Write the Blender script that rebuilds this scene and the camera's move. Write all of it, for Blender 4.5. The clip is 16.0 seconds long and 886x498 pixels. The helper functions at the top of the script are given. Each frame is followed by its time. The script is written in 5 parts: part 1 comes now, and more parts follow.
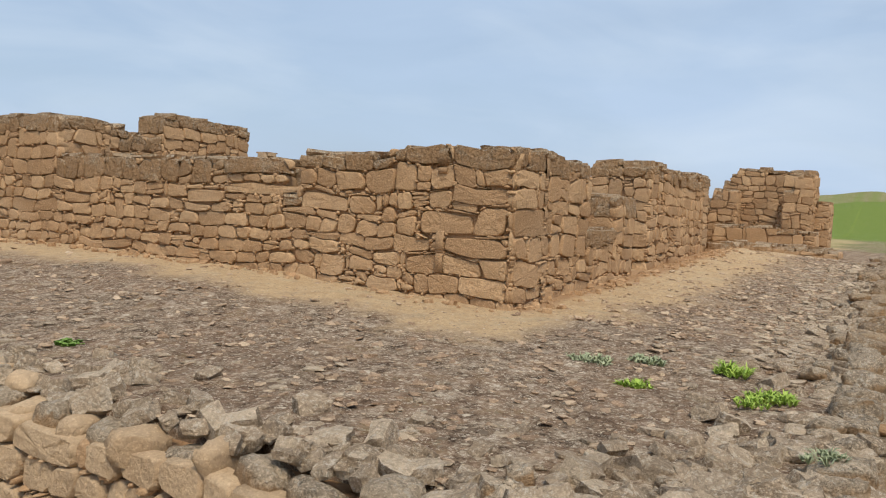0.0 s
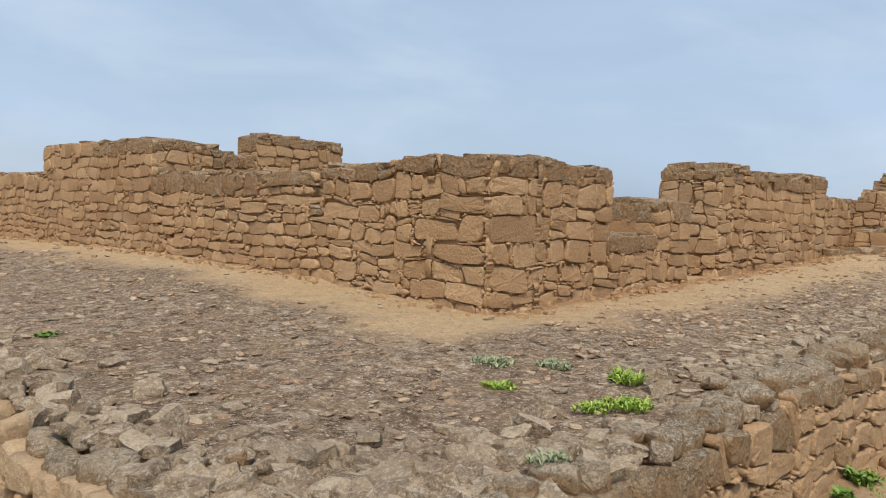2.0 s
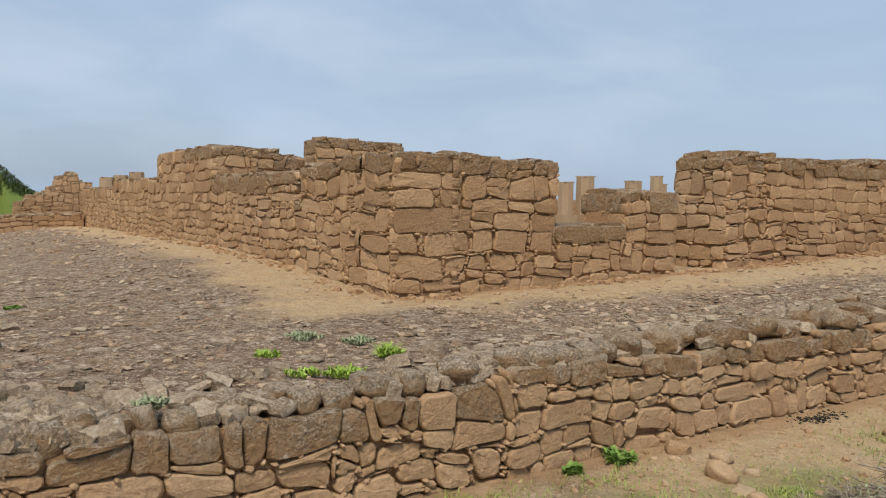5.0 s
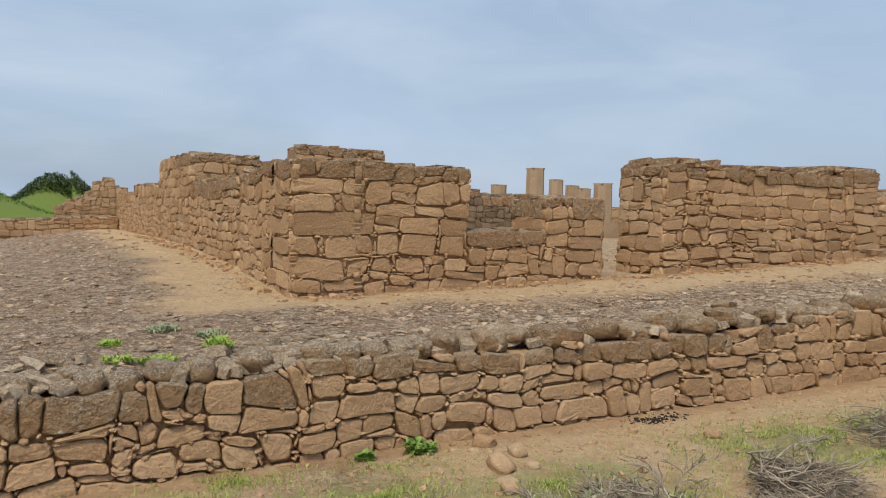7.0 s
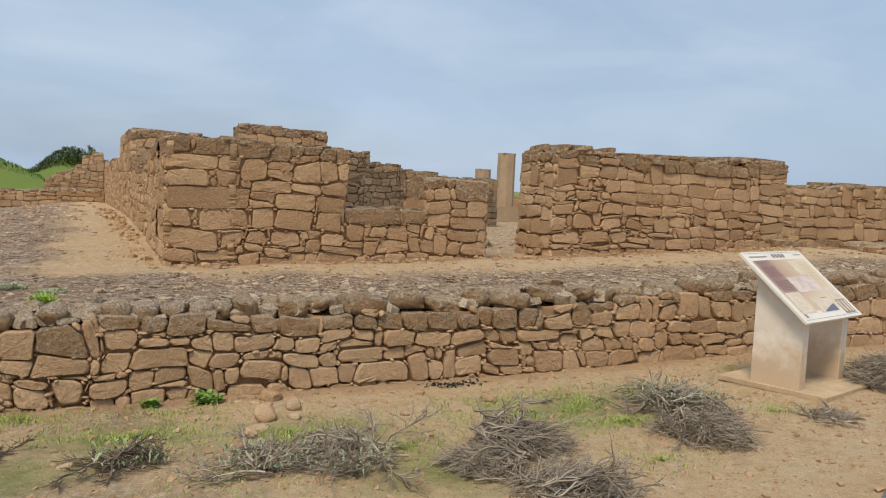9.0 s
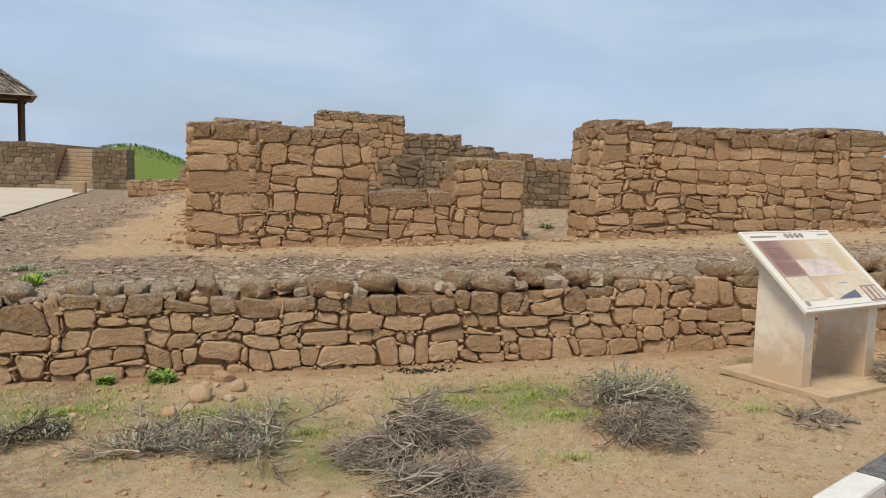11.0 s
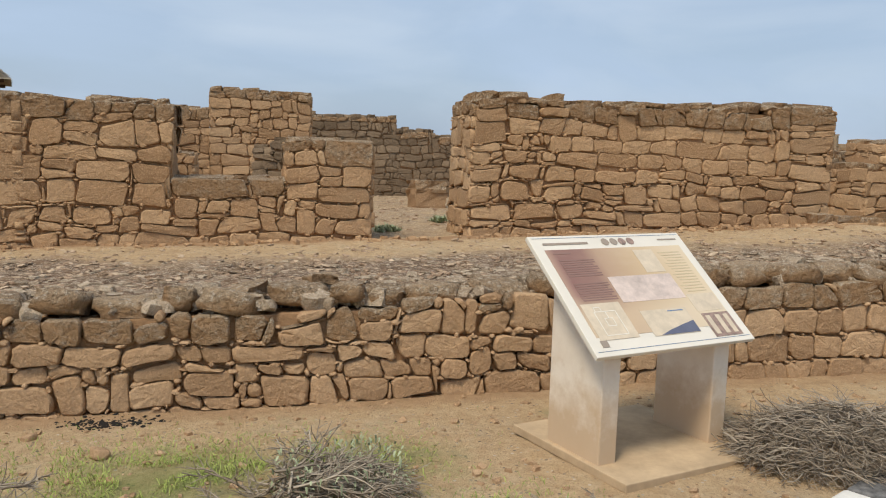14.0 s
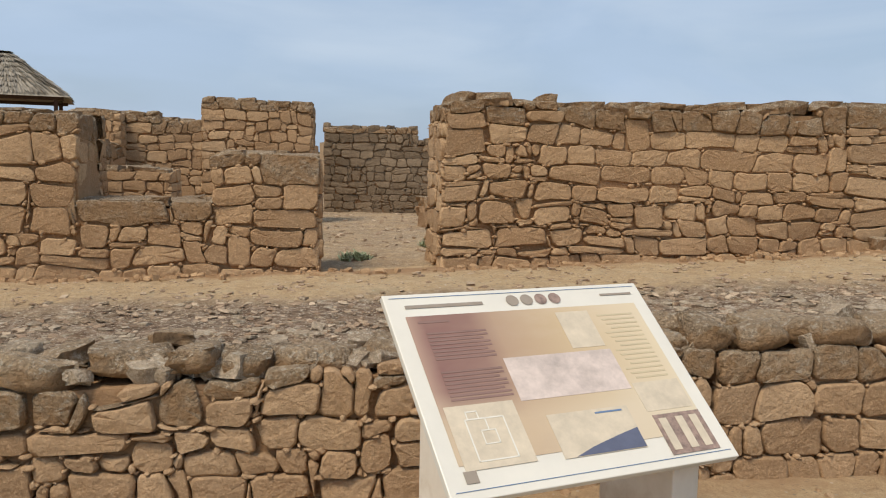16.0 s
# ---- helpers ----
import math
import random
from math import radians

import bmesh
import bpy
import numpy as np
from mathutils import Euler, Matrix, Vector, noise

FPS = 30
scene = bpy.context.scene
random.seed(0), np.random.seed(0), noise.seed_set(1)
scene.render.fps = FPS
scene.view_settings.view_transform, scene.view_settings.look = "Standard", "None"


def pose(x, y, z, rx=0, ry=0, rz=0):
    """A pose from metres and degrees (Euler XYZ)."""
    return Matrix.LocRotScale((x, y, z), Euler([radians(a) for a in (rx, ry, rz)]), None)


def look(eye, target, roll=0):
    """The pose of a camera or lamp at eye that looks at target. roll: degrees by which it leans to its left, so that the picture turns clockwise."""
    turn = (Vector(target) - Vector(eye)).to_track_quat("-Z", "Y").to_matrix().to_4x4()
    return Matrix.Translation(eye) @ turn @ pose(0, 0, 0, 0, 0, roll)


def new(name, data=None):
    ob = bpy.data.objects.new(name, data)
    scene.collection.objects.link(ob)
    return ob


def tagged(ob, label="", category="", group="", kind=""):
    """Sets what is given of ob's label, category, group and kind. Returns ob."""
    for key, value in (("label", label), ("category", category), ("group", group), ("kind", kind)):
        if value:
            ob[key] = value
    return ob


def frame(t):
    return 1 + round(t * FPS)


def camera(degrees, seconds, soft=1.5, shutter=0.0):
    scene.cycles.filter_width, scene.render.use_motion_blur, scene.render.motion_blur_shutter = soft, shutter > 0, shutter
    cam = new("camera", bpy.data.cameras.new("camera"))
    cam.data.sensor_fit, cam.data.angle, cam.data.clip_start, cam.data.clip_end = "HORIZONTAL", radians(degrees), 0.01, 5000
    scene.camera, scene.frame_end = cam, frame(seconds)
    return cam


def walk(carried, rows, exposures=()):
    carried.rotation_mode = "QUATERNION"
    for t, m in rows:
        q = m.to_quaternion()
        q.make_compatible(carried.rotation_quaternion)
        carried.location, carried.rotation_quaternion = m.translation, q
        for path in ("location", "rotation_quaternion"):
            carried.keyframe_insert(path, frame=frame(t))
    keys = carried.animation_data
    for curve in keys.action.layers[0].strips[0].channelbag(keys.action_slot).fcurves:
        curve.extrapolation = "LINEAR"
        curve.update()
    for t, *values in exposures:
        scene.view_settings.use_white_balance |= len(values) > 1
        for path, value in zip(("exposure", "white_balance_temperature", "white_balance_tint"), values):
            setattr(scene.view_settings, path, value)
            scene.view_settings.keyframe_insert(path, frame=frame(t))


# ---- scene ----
cam = camera(57.2, 16.0, 1.1)
METRES, EYE, TILT, LEAN, TURN = 15.0, 1.65, 0.0, 0.0, -60.48
ROWS = [
    (0.0, 0.0, 0.0, 0.0, 0.15, -3.03, -2.89),
    (0.5, 0.0309, -0.0019, 0.0028, 3.24, -2.19, -2.63),
    (1.0, 0.0652, -0.0013, 0.0018, 7.33, -2.7, -2.37),
    (1.5, 0.0957, -0.0, 0.0034, 9.5, -2.78, -2.2),
    (2.0, 0.1301, -0.0003, 0.0041, 13.97, -2.94, -1.94),
    (2.5, 0.1588, 0.0012, 0.0076, 15.53, -1.11, -1.94),
    (3.0, 0.1918, 0.0027, 0.005, 19.68, -2.22, -1.56),
    (3.5, 0.2214, 0.0101, 0.0045, 21.09, -3.03, -1.36),
    (4.0, 0.258, 0.0147, 0.0063, 23.7, -3.13, -1.1),
    (6.5, 0.4089, 0.0624, 0.0073, 33.25, -3.67, -1.32),
    (7.0, 0.4384, 0.0718, 0.0077, 33.97, -3.16, -1.29),
    (7.5, 0.4711, 0.0811, 0.0071, 35.04, -3.58, -1.28),
    (8.0, 0.5021, 0.0913, 0.0092, 34.94, -3.54, -1.76),
    (8.5, 0.5324, 0.0979, 0.0091, 35.22, -3.88, -2.82),
    (9.0, 0.5581, 0.1118, 0.0086, 36.04, -4.34, -2.84),
    (11.5, 0.6403, 0.2226, 0.0085, 48.59, -6.04, -1.32),
    (12.0, 0.6429, 0.2555, 0.0088, 48.86, -6.28, -1.18),
    (12.5, 0.6402, 0.2859, 0.0098, 48.38, -6.19, -1.76),
    (13.0, 0.6347, 0.3185, 0.0085, 48.51, -6.63, -1.76),
    (13.5, 0.6281, 0.3489, 0.008, 48.39, -6.71, -1.74),
    (14.0, 0.6233, 0.3806, 0.0089, 48.62, -6.74, -1.72),
    (14.5, 0.6158, 0.4095, 0.0097, 48.97, -6.13, -1.8),
    (15.0, 0.6058, 0.4422, 0.0079, 49.19, -5.63, -1.81),
    (15.5, 0.5986, 0.4681, 0.0093, 52.55, -6.02, -1.31),
    (16.0, 0.5869, 0.4974, 0.0114, 53.69, -5.98, -1.13),
]
walk(cam, [(t, pose(-6.467, -3.088, EYE, TILT, LEAN, TURN) @ pose(METRES * x, METRES * y, METRES * z, 90 + pitch, roll, yaw)) for t, x, y, z, yaw, pitch, roll in ROWS],
     exposures=((0.0, 0.0), (0.7, 0.0), (1.5, 0.0), (3.0, -0.08), (7.5, -0.13), (9.0, -0.12), (12.5, -0.07), (15.5, -0.12), (16.0, -0.12)))

# ---------------------------------------------------------------- light
world = bpy.data.worlds.new("sky")
scene.world = world
world.use_nodes = True
wn, wl = world.node_tree.nodes, world.node_tree.links
wn.clear()
w_out = wn.new("ShaderNodeOutputWorld")
w_bg = wn.new("ShaderNodeBackground")
w_sky = wn.new("ShaderNodeTexSky")
w_sky.sky_type = "NISHITA"
w_sky.sun_disc = False
w_sky.sun_elevation = radians(58)
w_sky.sun_rotation = radians(225)
w_sky.air_density, w_sky.dust_density, w_sky.ozone_density = 1.0, 2.5, 1.5
w_noise = wn.new("ShaderNodeTexNoise")
w_noise.inputs["Scale"].default_value = 2.2
w_noise.inputs["Detail"].default_value = 5.0
w_noise.inputs["Distortion"].default_value = 0.6
w_ramp = wn.new("ShaderNodeMapRange")
w_ramp.inputs["From Min"].default_value, w_ramp.inputs["From Max"].default_value = 0.38, 0.66
w_ramp.inputs["To Min"].default_value, w_ramp.inputs["To Max"].default_value = 0.66, 0.97
w_mix = wn.new("ShaderNodeMix")
w_mix.data_type = "RGBA"
w_tc = wn.new("ShaderNodeTexCoord")
w_map = wn.new("ShaderNodeMapping")
w_map.inputs["Scale"].default_value = (1.0, 1.0, 3.2)
wl.new(w_tc.outputs["Generated"], w_map.inputs["Vector"])
wl.new(w_map.outputs["Vector"], w_noise.inputs["Vector"])
wl.new(w_noise.outputs["Fac"], w_ramp.inputs["Value"])
wl.new(w_ramp.outputs["Result"], w_mix.inputs["Factor"])
wl.new(w_sky.outputs["Color"], w_mix.inputs["A"])
w_mix.inputs["B"].default_value = (4.05, 5.15, 6.7, 1)
# thin bright cloud
w_noise2 = wn.new("ShaderNodeTexNoise")
w_noise2.inputs["Scale"].default_value = 3.4
w_noise2.inputs["Detail"].default_value = 6.0
w_noise2.inputs["Distortion"].default_value = 0.4
w_thin = wn.new("ShaderNodeMapRange")
w_thin.inputs["From Min"].default_value, w_thin.inputs["From Max"].default_value = 0.46, 0.74
w_thin.inputs["To Min"].default_value, w_thin.inputs["To Max"].default_value = 0.0, 0.42
w_cloud = wn.new("ShaderNodeMix")
w_cloud.data_type = "RGBA"
wl.new(w_map.outputs["Vector"], w_noise2.inputs["Vector"])
wl.new(w_noise2.outputs["Fac"], w_thin.inputs["Value"])
wl.new(w_thin.outputs["Result"], w_cloud.inputs["Factor"])
wl.new(w_mix.outputs["Result"], w_cloud.inputs["A"])
w_cloud.inputs["B"].default_value = (5.7, 6.5, 7.4, 1)
wl.new(w_cloud.outputs["Result"], w_bg.inputs["Color"])
w_bg.inputs["Strength"].default_value = 0.125
wl.new(w_bg.outputs["Background"], w_out.inputs["Surface"])

sun = new("sun", bpy.data.lights.new("sun", "SUN"))
sun.data.energy, sun.data.angle, sun.data.color = 3.3, radians(16), (1.0, 0.895, 0.74)
sun.matrix_world = look((-5.2, -5.2, 12), (0, 0, 0))

# ---------------------------------------------------------------- materials
def node_mat(name, rough=0.9, spec=0.2):
    m = bpy.data.materials.new(name)
    m.use_nodes = True
    n, l = m.node_tree.nodes, m.node_tree.links
    b = n["Principled BSDF"]
    b.inputs["Roughness"].default_value = rough
    b.inputs["Specular IOR Level"].default_value = spec
    return m, n, l, b


def noise_node(n, l, coord, scale, detail=6.0, rough=0.6, distort=0.0):
    t = n.new("ShaderNodeTexNoise")
    t.inputs["Scale"].default_value = scale
    t.inputs["Detail"].default_value = detail
    t.inputs["Roughness"].default_value = rough
    t.inputs["Distortion"].default_value = distort
    l.new(coord, t.inputs["Vector"])
    return t.outputs["Fac"]


def ramp_node(n, l, fac, stops):
    r = n.new("ShaderNodeValToRGB")
    e = r.color_ramp.elements
    while len(e) < len(stops):
        e.new(0.5)
    for el, (p, c) in zip(e, stops):
        el.position, el.color = p, (*c, 1) if len(c) == 3 else c
    l.new(fac, r.inputs["Fac"])
    return r.outputs["Color"]


def mix_node(n, l, fac, a, b, blend="MIX"):
    m = n.new("ShaderNodeMix")
    m.data_type, m.blend_type = "RGBA", blend
    for sock, v in ((m.inputs["Factor"], fac), (m.inputs["A"], a), (m.inputs["B"], b)):
        if isinstance(v, bpy.types.NodeSocket):
            l.new(v, sock)
        elif isinstance(v, (int, float)):
            sock.default_value = v
        else:
            sock.default_value = (*v, 1)
    return m.outputs["Result"]


def bump_node(n, l, b, height, strength, dist):
    p = n.new("ShaderNodeBump")
    p.inputs["Strength"].default_value = strength
    p.inputs["Distance"].default_value = dist
    l.new(height, p.inputs["Height"])
    l.new(p.outputs["Normal"], b.inputs["Normal"])


def remap(n, l, fac, lo, hi, a=0.0, b=1.0):
    r = n.new("ShaderNodeMapRange")
    for k, v in (("From Min", lo), ("From Max", hi), ("To Min", a), ("To Max", b)):
        r.inputs[k].default_value = v
    l.new(fac, r.inputs["Value"])
    return r.outputs["Result"]


def warm(c):
    """Scales a stone colour: more red, slightly more green, slightly less blue."""
    return (c[0] * 1.12, c[1] * 1.05, c[2] * 0.975)


def stone_material(name, dark, mid, light, stain, stain_amount, island=False, fine=1.0, under=None, rugged=0.0):
    """Weathered coral limestone: a tone for each stone, grain, pits and blotches of lichen."""
    m, n, l, b = node_mat(name, 0.95, 0.12)
    dark, mid, light, stain = (warm(c) for c in (dark, mid, light, stain))
    under = warm(under) if under else None
    geo = n.new("ShaderNodeNewGeometry")
    pos = geo.outputs["Position"]
    if island:
        rnd = geo.outputs["Random Per Island"]
    else:
        rnd = n.new("ShaderNodeObjectInfo").outputs["Random"]
    tone = ramp_node(n, l, rnd, [(0.0, dark), (0.5, mid), (1.0, light)])
    big = noise_node(n, l, pos, 3.1, 4)
    grain = noise_node(n, l, pos, 26 * fine, 8, 0.7)
    speck = noise_node(n, l, pos, 62 * fine, 5, 0.7)
    col = mix_node(n, l, remap(n, l, grain, 0.43, 0.62, 0.0, 0.5 + rugged), tone, tuple((0.66 - rugged) * c for c in mid))
    col = mix_node(n, l, remap(n, l, speck, 0.5 - rugged * 0.1, 0.7 - rugged * 0.3, 0.0, 0.6 + rugged), col, tuple(min(1, 1.35 * c) for c in light))
    if rugged:
        # black and pale flecks of lichen
        col = mix_node(n, l, remap(n, l, noise_node(n, l, pos, 17, 9, 0.82), 0.55, 0.61, 0.0, 0.3 + 2 * rugged), col, (0.085, 0.07, 0.052))
        col = mix_node(n, l, remap(n, l, noise_node(n, l, pos, 25, 8, 0.82), 0.53, 0.59, 0.0, 0.85), col, (0.68, 0.595, 0.475))
    patch = noise_node(n, l, pos, 5.5, 7, 0.65, 0.4)
    lo = 0.72 - 0.5 * stain_amount
    col = mix_node(n, l, remap(n, l, patch, lo, lo + 0.16, 0.0, 0.85), col, stain)
    col = mix_node(n, l, remap(n, l, big, 0.3, 0.7, 0.0, 0.28), col, tuple(0.78 * c for c in mid))
    drift = noise_node(n, l, pos, 0.9, 5, 0.6)
    col = mix_node(n, l, remap(n, l, drift, 0.48, 0.68, 0.0, 0.3), col, tuple(0.45 * a + 0.55 * b_ for a, b_ in zip(light, (0.50, 0.40, 0.28))))
    col = mix_node(n, l, remap(n, l, drift, 0.44, 0.28, 0.0, 0.4), col, tuple(0.55 * a + 0.45 * b_ for a, b_ in zip(dark, (0.20, 0.15, 0.10))))
    if under:
        # bare stone shows below the lichen crust
        sep = n.new("ShaderNodeSeparateXYZ")
        l.new(geo.outputs["Normal"], sep.inputs[0])
        a = n.new("ShaderNodeMath")
        a.operation = "MULTIPLY_ADD"
        l.new(patch, a.inputs[0])
        a.inputs[1].default_value = 2.2
        l.new(sep.outputs["Z"], a.inputs[2])
        col = mix_node(n, l, remap(n, l, a.outputs[0], 1.05, 1.5), mix_node(n, l, remap(n, l, grain, 0.35, 0.7), under, tuple(0.6 * c for c in under)), col)
    l.new(col, b.inputs["Base Color"])
    pit = n.new("ShaderNodeTexVoronoi")
    pit.inputs["Scale"].default_value = 42 * fine
    l.new(pos, pit.inputs["Vector"])
    h = n.new("ShaderNodeMath")
    h.operation = "MULTIPLY_ADD"
    l.new(remap(n, l, pit.outputs["Distance"], 0.0, 0.45), h.inputs[0])
    h.inputs[1].default_value = 0.12
    l.new(grain, h.inputs[2])
    if rugged:
        h2 = n.new("ShaderNodeMath")
        h2.operation = "MULTIPLY_ADD"
        l.new(noise_node(n, l, pos, 11, 6, 0.7), h2.inputs[0])
        h2.inputs[1].default_value = 2.2
        l.new(h.outputs[0], h2.inputs[2])
        h = h2
    bump_node(n, l, b, h.outputs[0], 1.0, 0.022 + 0.14 * rugged)
    return m


TAN = ((0.29, 0.187, 0.106), (0.405, 0.27, 0.157), (0.52, 0.37, 0.226))
GREY = ((0.24, 0.18, 0.12), (0.35, 0.265, 0.18), (0.48, 0.37, 0.25))
MAT_STONE = stone_material("tan_limestone", *TAN, (0.2, 0.15, 0.1), 0.09)
MAT_STONE_LOW = stone_material("field_limestone", (0.30, 0.20, 0.118), (0.395, 0.27, 0.163), (0.495, 0.355, 0.223), (0.25, 0.185, 0.125), 0.16)
MAT_CAP = stone_material("lichen_grey_limestone", *GREY, (0.15, 0.12, 0.085), 0.17, under=(0.43, 0.29, 0.17), rugged=0.16)
MAT_RIM = stone_material("pale_grey_lichen_stone", (0.23, 0.187, 0.135), (0.38, 0.312, 0.232), (0.60, 0.505, 0.385), (0.22, 0.185, 0.14), 0.1, under=(0.46, 0.325, 0.20), rugged=0.2)
# darker, greyer tones for the court walls, inner stub and platform
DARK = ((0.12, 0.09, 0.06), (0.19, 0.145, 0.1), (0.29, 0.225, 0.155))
MAT_DARK = stone_material("dark_stone", *DARK, (0.09, 0.075, 0.055), 0.3)
MAT_DARK_STUFF = stone_material("dark_stone_small", *DARK, (0.09, 0.075, 0.055), 0.3, island=True)
MAT_CORE = stone_material("earth_mortar_rubble", (0.34, 0.215, 0.12), (0.36, 0.23, 0.13), (0.40, 0.26, 0.15), (0.25, 0.155, 0.085), 0.25)
MAT_PEBBLE = stone_material("loose_gravel", (0.22, 0.145, 0.095), (0.37, 0.27, 0.19), (0.64, 0.53, 0.40), (0.19, 0.125, 0.08), 0.18, island=True, fine=1.6)
MAT_CAP_STUFF = stone_material("loose_grey_slabs", (0.23, 0.18, 0.128), (0.38, 0.305, 0.225), (0.62, 0.53, 0.41), (0.19, 0.15, 0.11), 0.14, island=True, rugged=0.06)
MAT_STONE_STUFF = stone_material("tan_limestone_small", *TAN, (0.17, 0.13, 0.085), 0.15, island=True)
MAT_LOW_STUFF = stone_material("field_limestone_small", (0.31, 0.205, 0.12), (0.41, 0.28, 0.17), (0.54, 0.40, 0.26), (0.25, 0.185, 0.125), 0.15, island=True)
MAT_PALE = stone_material("pale_dressed_stone", (0.36, 0.265, 0.17), (0.43, 0.325, 0.215), (0.52, 0.405, 0.275), (0.28, 0.20, 0.13), 0.2)


def ground_material():
    m, n, l, b = node_mat("earth_and_sand", 0.97, 0.1)
    geo = n.new("ShaderNodeNewGeometry")
    pos = geo.outputs["Position"]
    at = n.new("ShaderNodeVertexColor")
    at.layer_name = "cover"
    sep = n.new("ShaderNodeSeparateColor")
    l.new(at.outputs["Color"], sep.inputs["Color"])
    edge = noise_node(n, l, pos, 2.6, 8, 0.68)
    fine = noise_node(n, l, pos, 14, 8, 0.75)
    tiny = noise_node(n, l, pos, 70, 4, 0.7)

    def cover(sock, soft=0.25):
        a = n.new("ShaderNodeMath")
        a.operation = "MULTIPLY_ADD"
        l.new(edge, a.inputs[0])
        a.inputs[1].default_value = 1.1
        s = n.new("ShaderNodeMath")
        s.operation = "SUBTRACT"
        l.new(sock, s.inputs[0])
        s.inputs[1].default_value = 0.55
        l.new(s.outputs[0], a.inputs[2])
        return remap(n, l, a.outputs[0], 0.5 - soft, 0.5 + soft)

    sand = mix_node(n, l, remap(n, l, fine, 0.3, 0.7), (0.47, 0.315, 0.172), (0.65, 0.485, 0.295))
    sand = mix_node(n, l, remap(n, l, noise_node(n, l, pos, 5.5, 5, 0.7), 0.52, 0.66, 0, 0.5), sand, (0.40, 0.262, 0.145))
    sand = mix_node(n, l, remap(n, l, tiny, 0.5, 0.68, 0, 0.7), sand, (0.34, 0.235, 0.14))
    sand = mix_node(n, l, remap(n, l, edge, 0.5, 0.7, 0, 0.45), sand, (0.64, 0.53, 0.37))
    mottle = noise_node(n, l, pos, 8.5, 11, 0.84)
    crust = ramp_node(n, l, mottle, [(0.40, (0.06, 0.039, 0.025)), (0.46, (0.165, 0.113, 0.075)), (0.52, (0.285, 0.207, 0.14)), (0.58, (0.45, 0.36, 0.265)), (0.64, (0.72, 0.63, 0.50))])
    crust = mix_node(n, l, remap(n, l, edge, 0.5, 0.66, 0, 0.5), crust, (0.34, 0.195, 0.12))

    def chips(base, scale, keep, reach):
        """Small stones sunk in the ground."""
        v = n.new("ShaderNodeTexVoronoi")
        v.inputs["Scale"].default_value = scale
        l.new(pos, v.inputs["Vector"])
        c = n.new("ShaderNodeSeparateColor")
        l.new(v.outputs["Color"], c.inputs["Color"])
        a = n.new("ShaderNodeMath")
        a.operation = "GREATER_THAN"
        l.new(c.outputs["Red"], a.inputs[0])
        a.inputs[1].default_value = keep
        k = n.new("ShaderNodeMath")
        k.operation = "MULTIPLY"
        l.new(a.outputs[0], k.inputs[0])
        l.new(remap(n, l, v.outputs["Distance"], reach, reach - 0.08), k.inputs[1])
        tone = ramp_node(n, l, c.outputs["Green"], [(0.0, (0.20, 0.15, 0.105)), (0.6, (0.36, 0.28, 0.195)), (1.0, (0.68, 0.58, 0.44))])
        return mix_node(n, l, k.outputs[0], base, tone), k.outputs[0]

    broad = noise_node(n, l, pos, 0.75, 5, 0.62, 0.5)
    crust = mix_node(n, l, remap(n, l, broad, 0.46, 0.64, 0, 0.5), crust, mix_node(n, l, remap(n, l, fine, 0.42, 0.6), (0.10, 0.062, 0.04), (0.33, 0.205, 0.13)))
    crust = mix_node(n, l, remap(n, l, noise_node(n, l, pos, 31, 8, 0.8), 0.54, 0.6, 0, 0.8), crust, (0.68, 0.58, 0.45))
    crust, k2 = chips(crust, 55.0, 0.75, 0.4)
    crust, k4 = chips(crust, 24.0, 0.8, 0.36)
    crust, k1 = chips(crust, 10.0, 0.85, 0.3)
    sand, k3 = chips(sand, 38.0, 0.86, 0.4)
    grass = mix_node(n, l, remap(n, l, fine, 0.3, 0.7), (0.10, 0.165, 0.03), (0.21, 0.255, 0.065))
    red = mix_node(n, l, remap(n, l, fine, 0.3, 0.7), (0.36, 0.215, 0.115), (0.46, 0.295, 0.165))
    col = mix_node(n, l, cover(sep.outputs["Red"]), sand, crust)
    col = mix_node(n, l, cover(sep.outputs["Blue"]), col, red)
    col = mix_node(n, l, cover(sep.outputs["Green"], 0.42), col, grass)
    l.new(col, b.inputs["Base Color"])
    h = n.new("ShaderNodeMath")
    h.operation = "MULTIPLY_ADD"
    l.new(tiny, h.inputs[0])
    h.inputs[1].default_value = 0.7
    l.new(fine, h.inputs[2])
    hk = n.new("ShaderNodeMath")
    hk.operation = "MULTIPLY_ADD"
    l.new(k1, hk.inputs[0])
    hk.inputs[1].default_value = 0.35
    l.new(h.outputs[0], hk.inputs[2])
    bump_node(n, l, b, hk.outputs[0], 0.8, 0.045)
    return m


MAT_GROUND = ground_material()

# ---------------------------------------------------------------- helpers of this place
rng = random.Random(7)


def lerp_table(table, x):
    if x <= table[0][0]:
        return table[0][1]
    for (x0, y0), (x1, y1) in zip(table, table[1:]):
        if x <= x1:
            return y0 + (y1 - y0) * (x - x0) / max(1e-6, x1 - x0)
    return table[-1][1]


def mesh_of(name, verts, faces, material, smooth=True):
    me = bpy.data.meshes.new(name)
    me.from_pydata(verts, [], faces)
    me.materials.append(material)
    if smooth:
        me.polygons.foreach_set("use_smooth", [True] * len(me.polygons))
    me.update()
    return me


def piece(name, verts, faces, material, parent=None, label="", smooth=True):
    ob = new(name, mesh_of(name, verts, faces, material, smooth))
    ob.parent = parent
    if label:
        tagged(ob, label)
    return ob


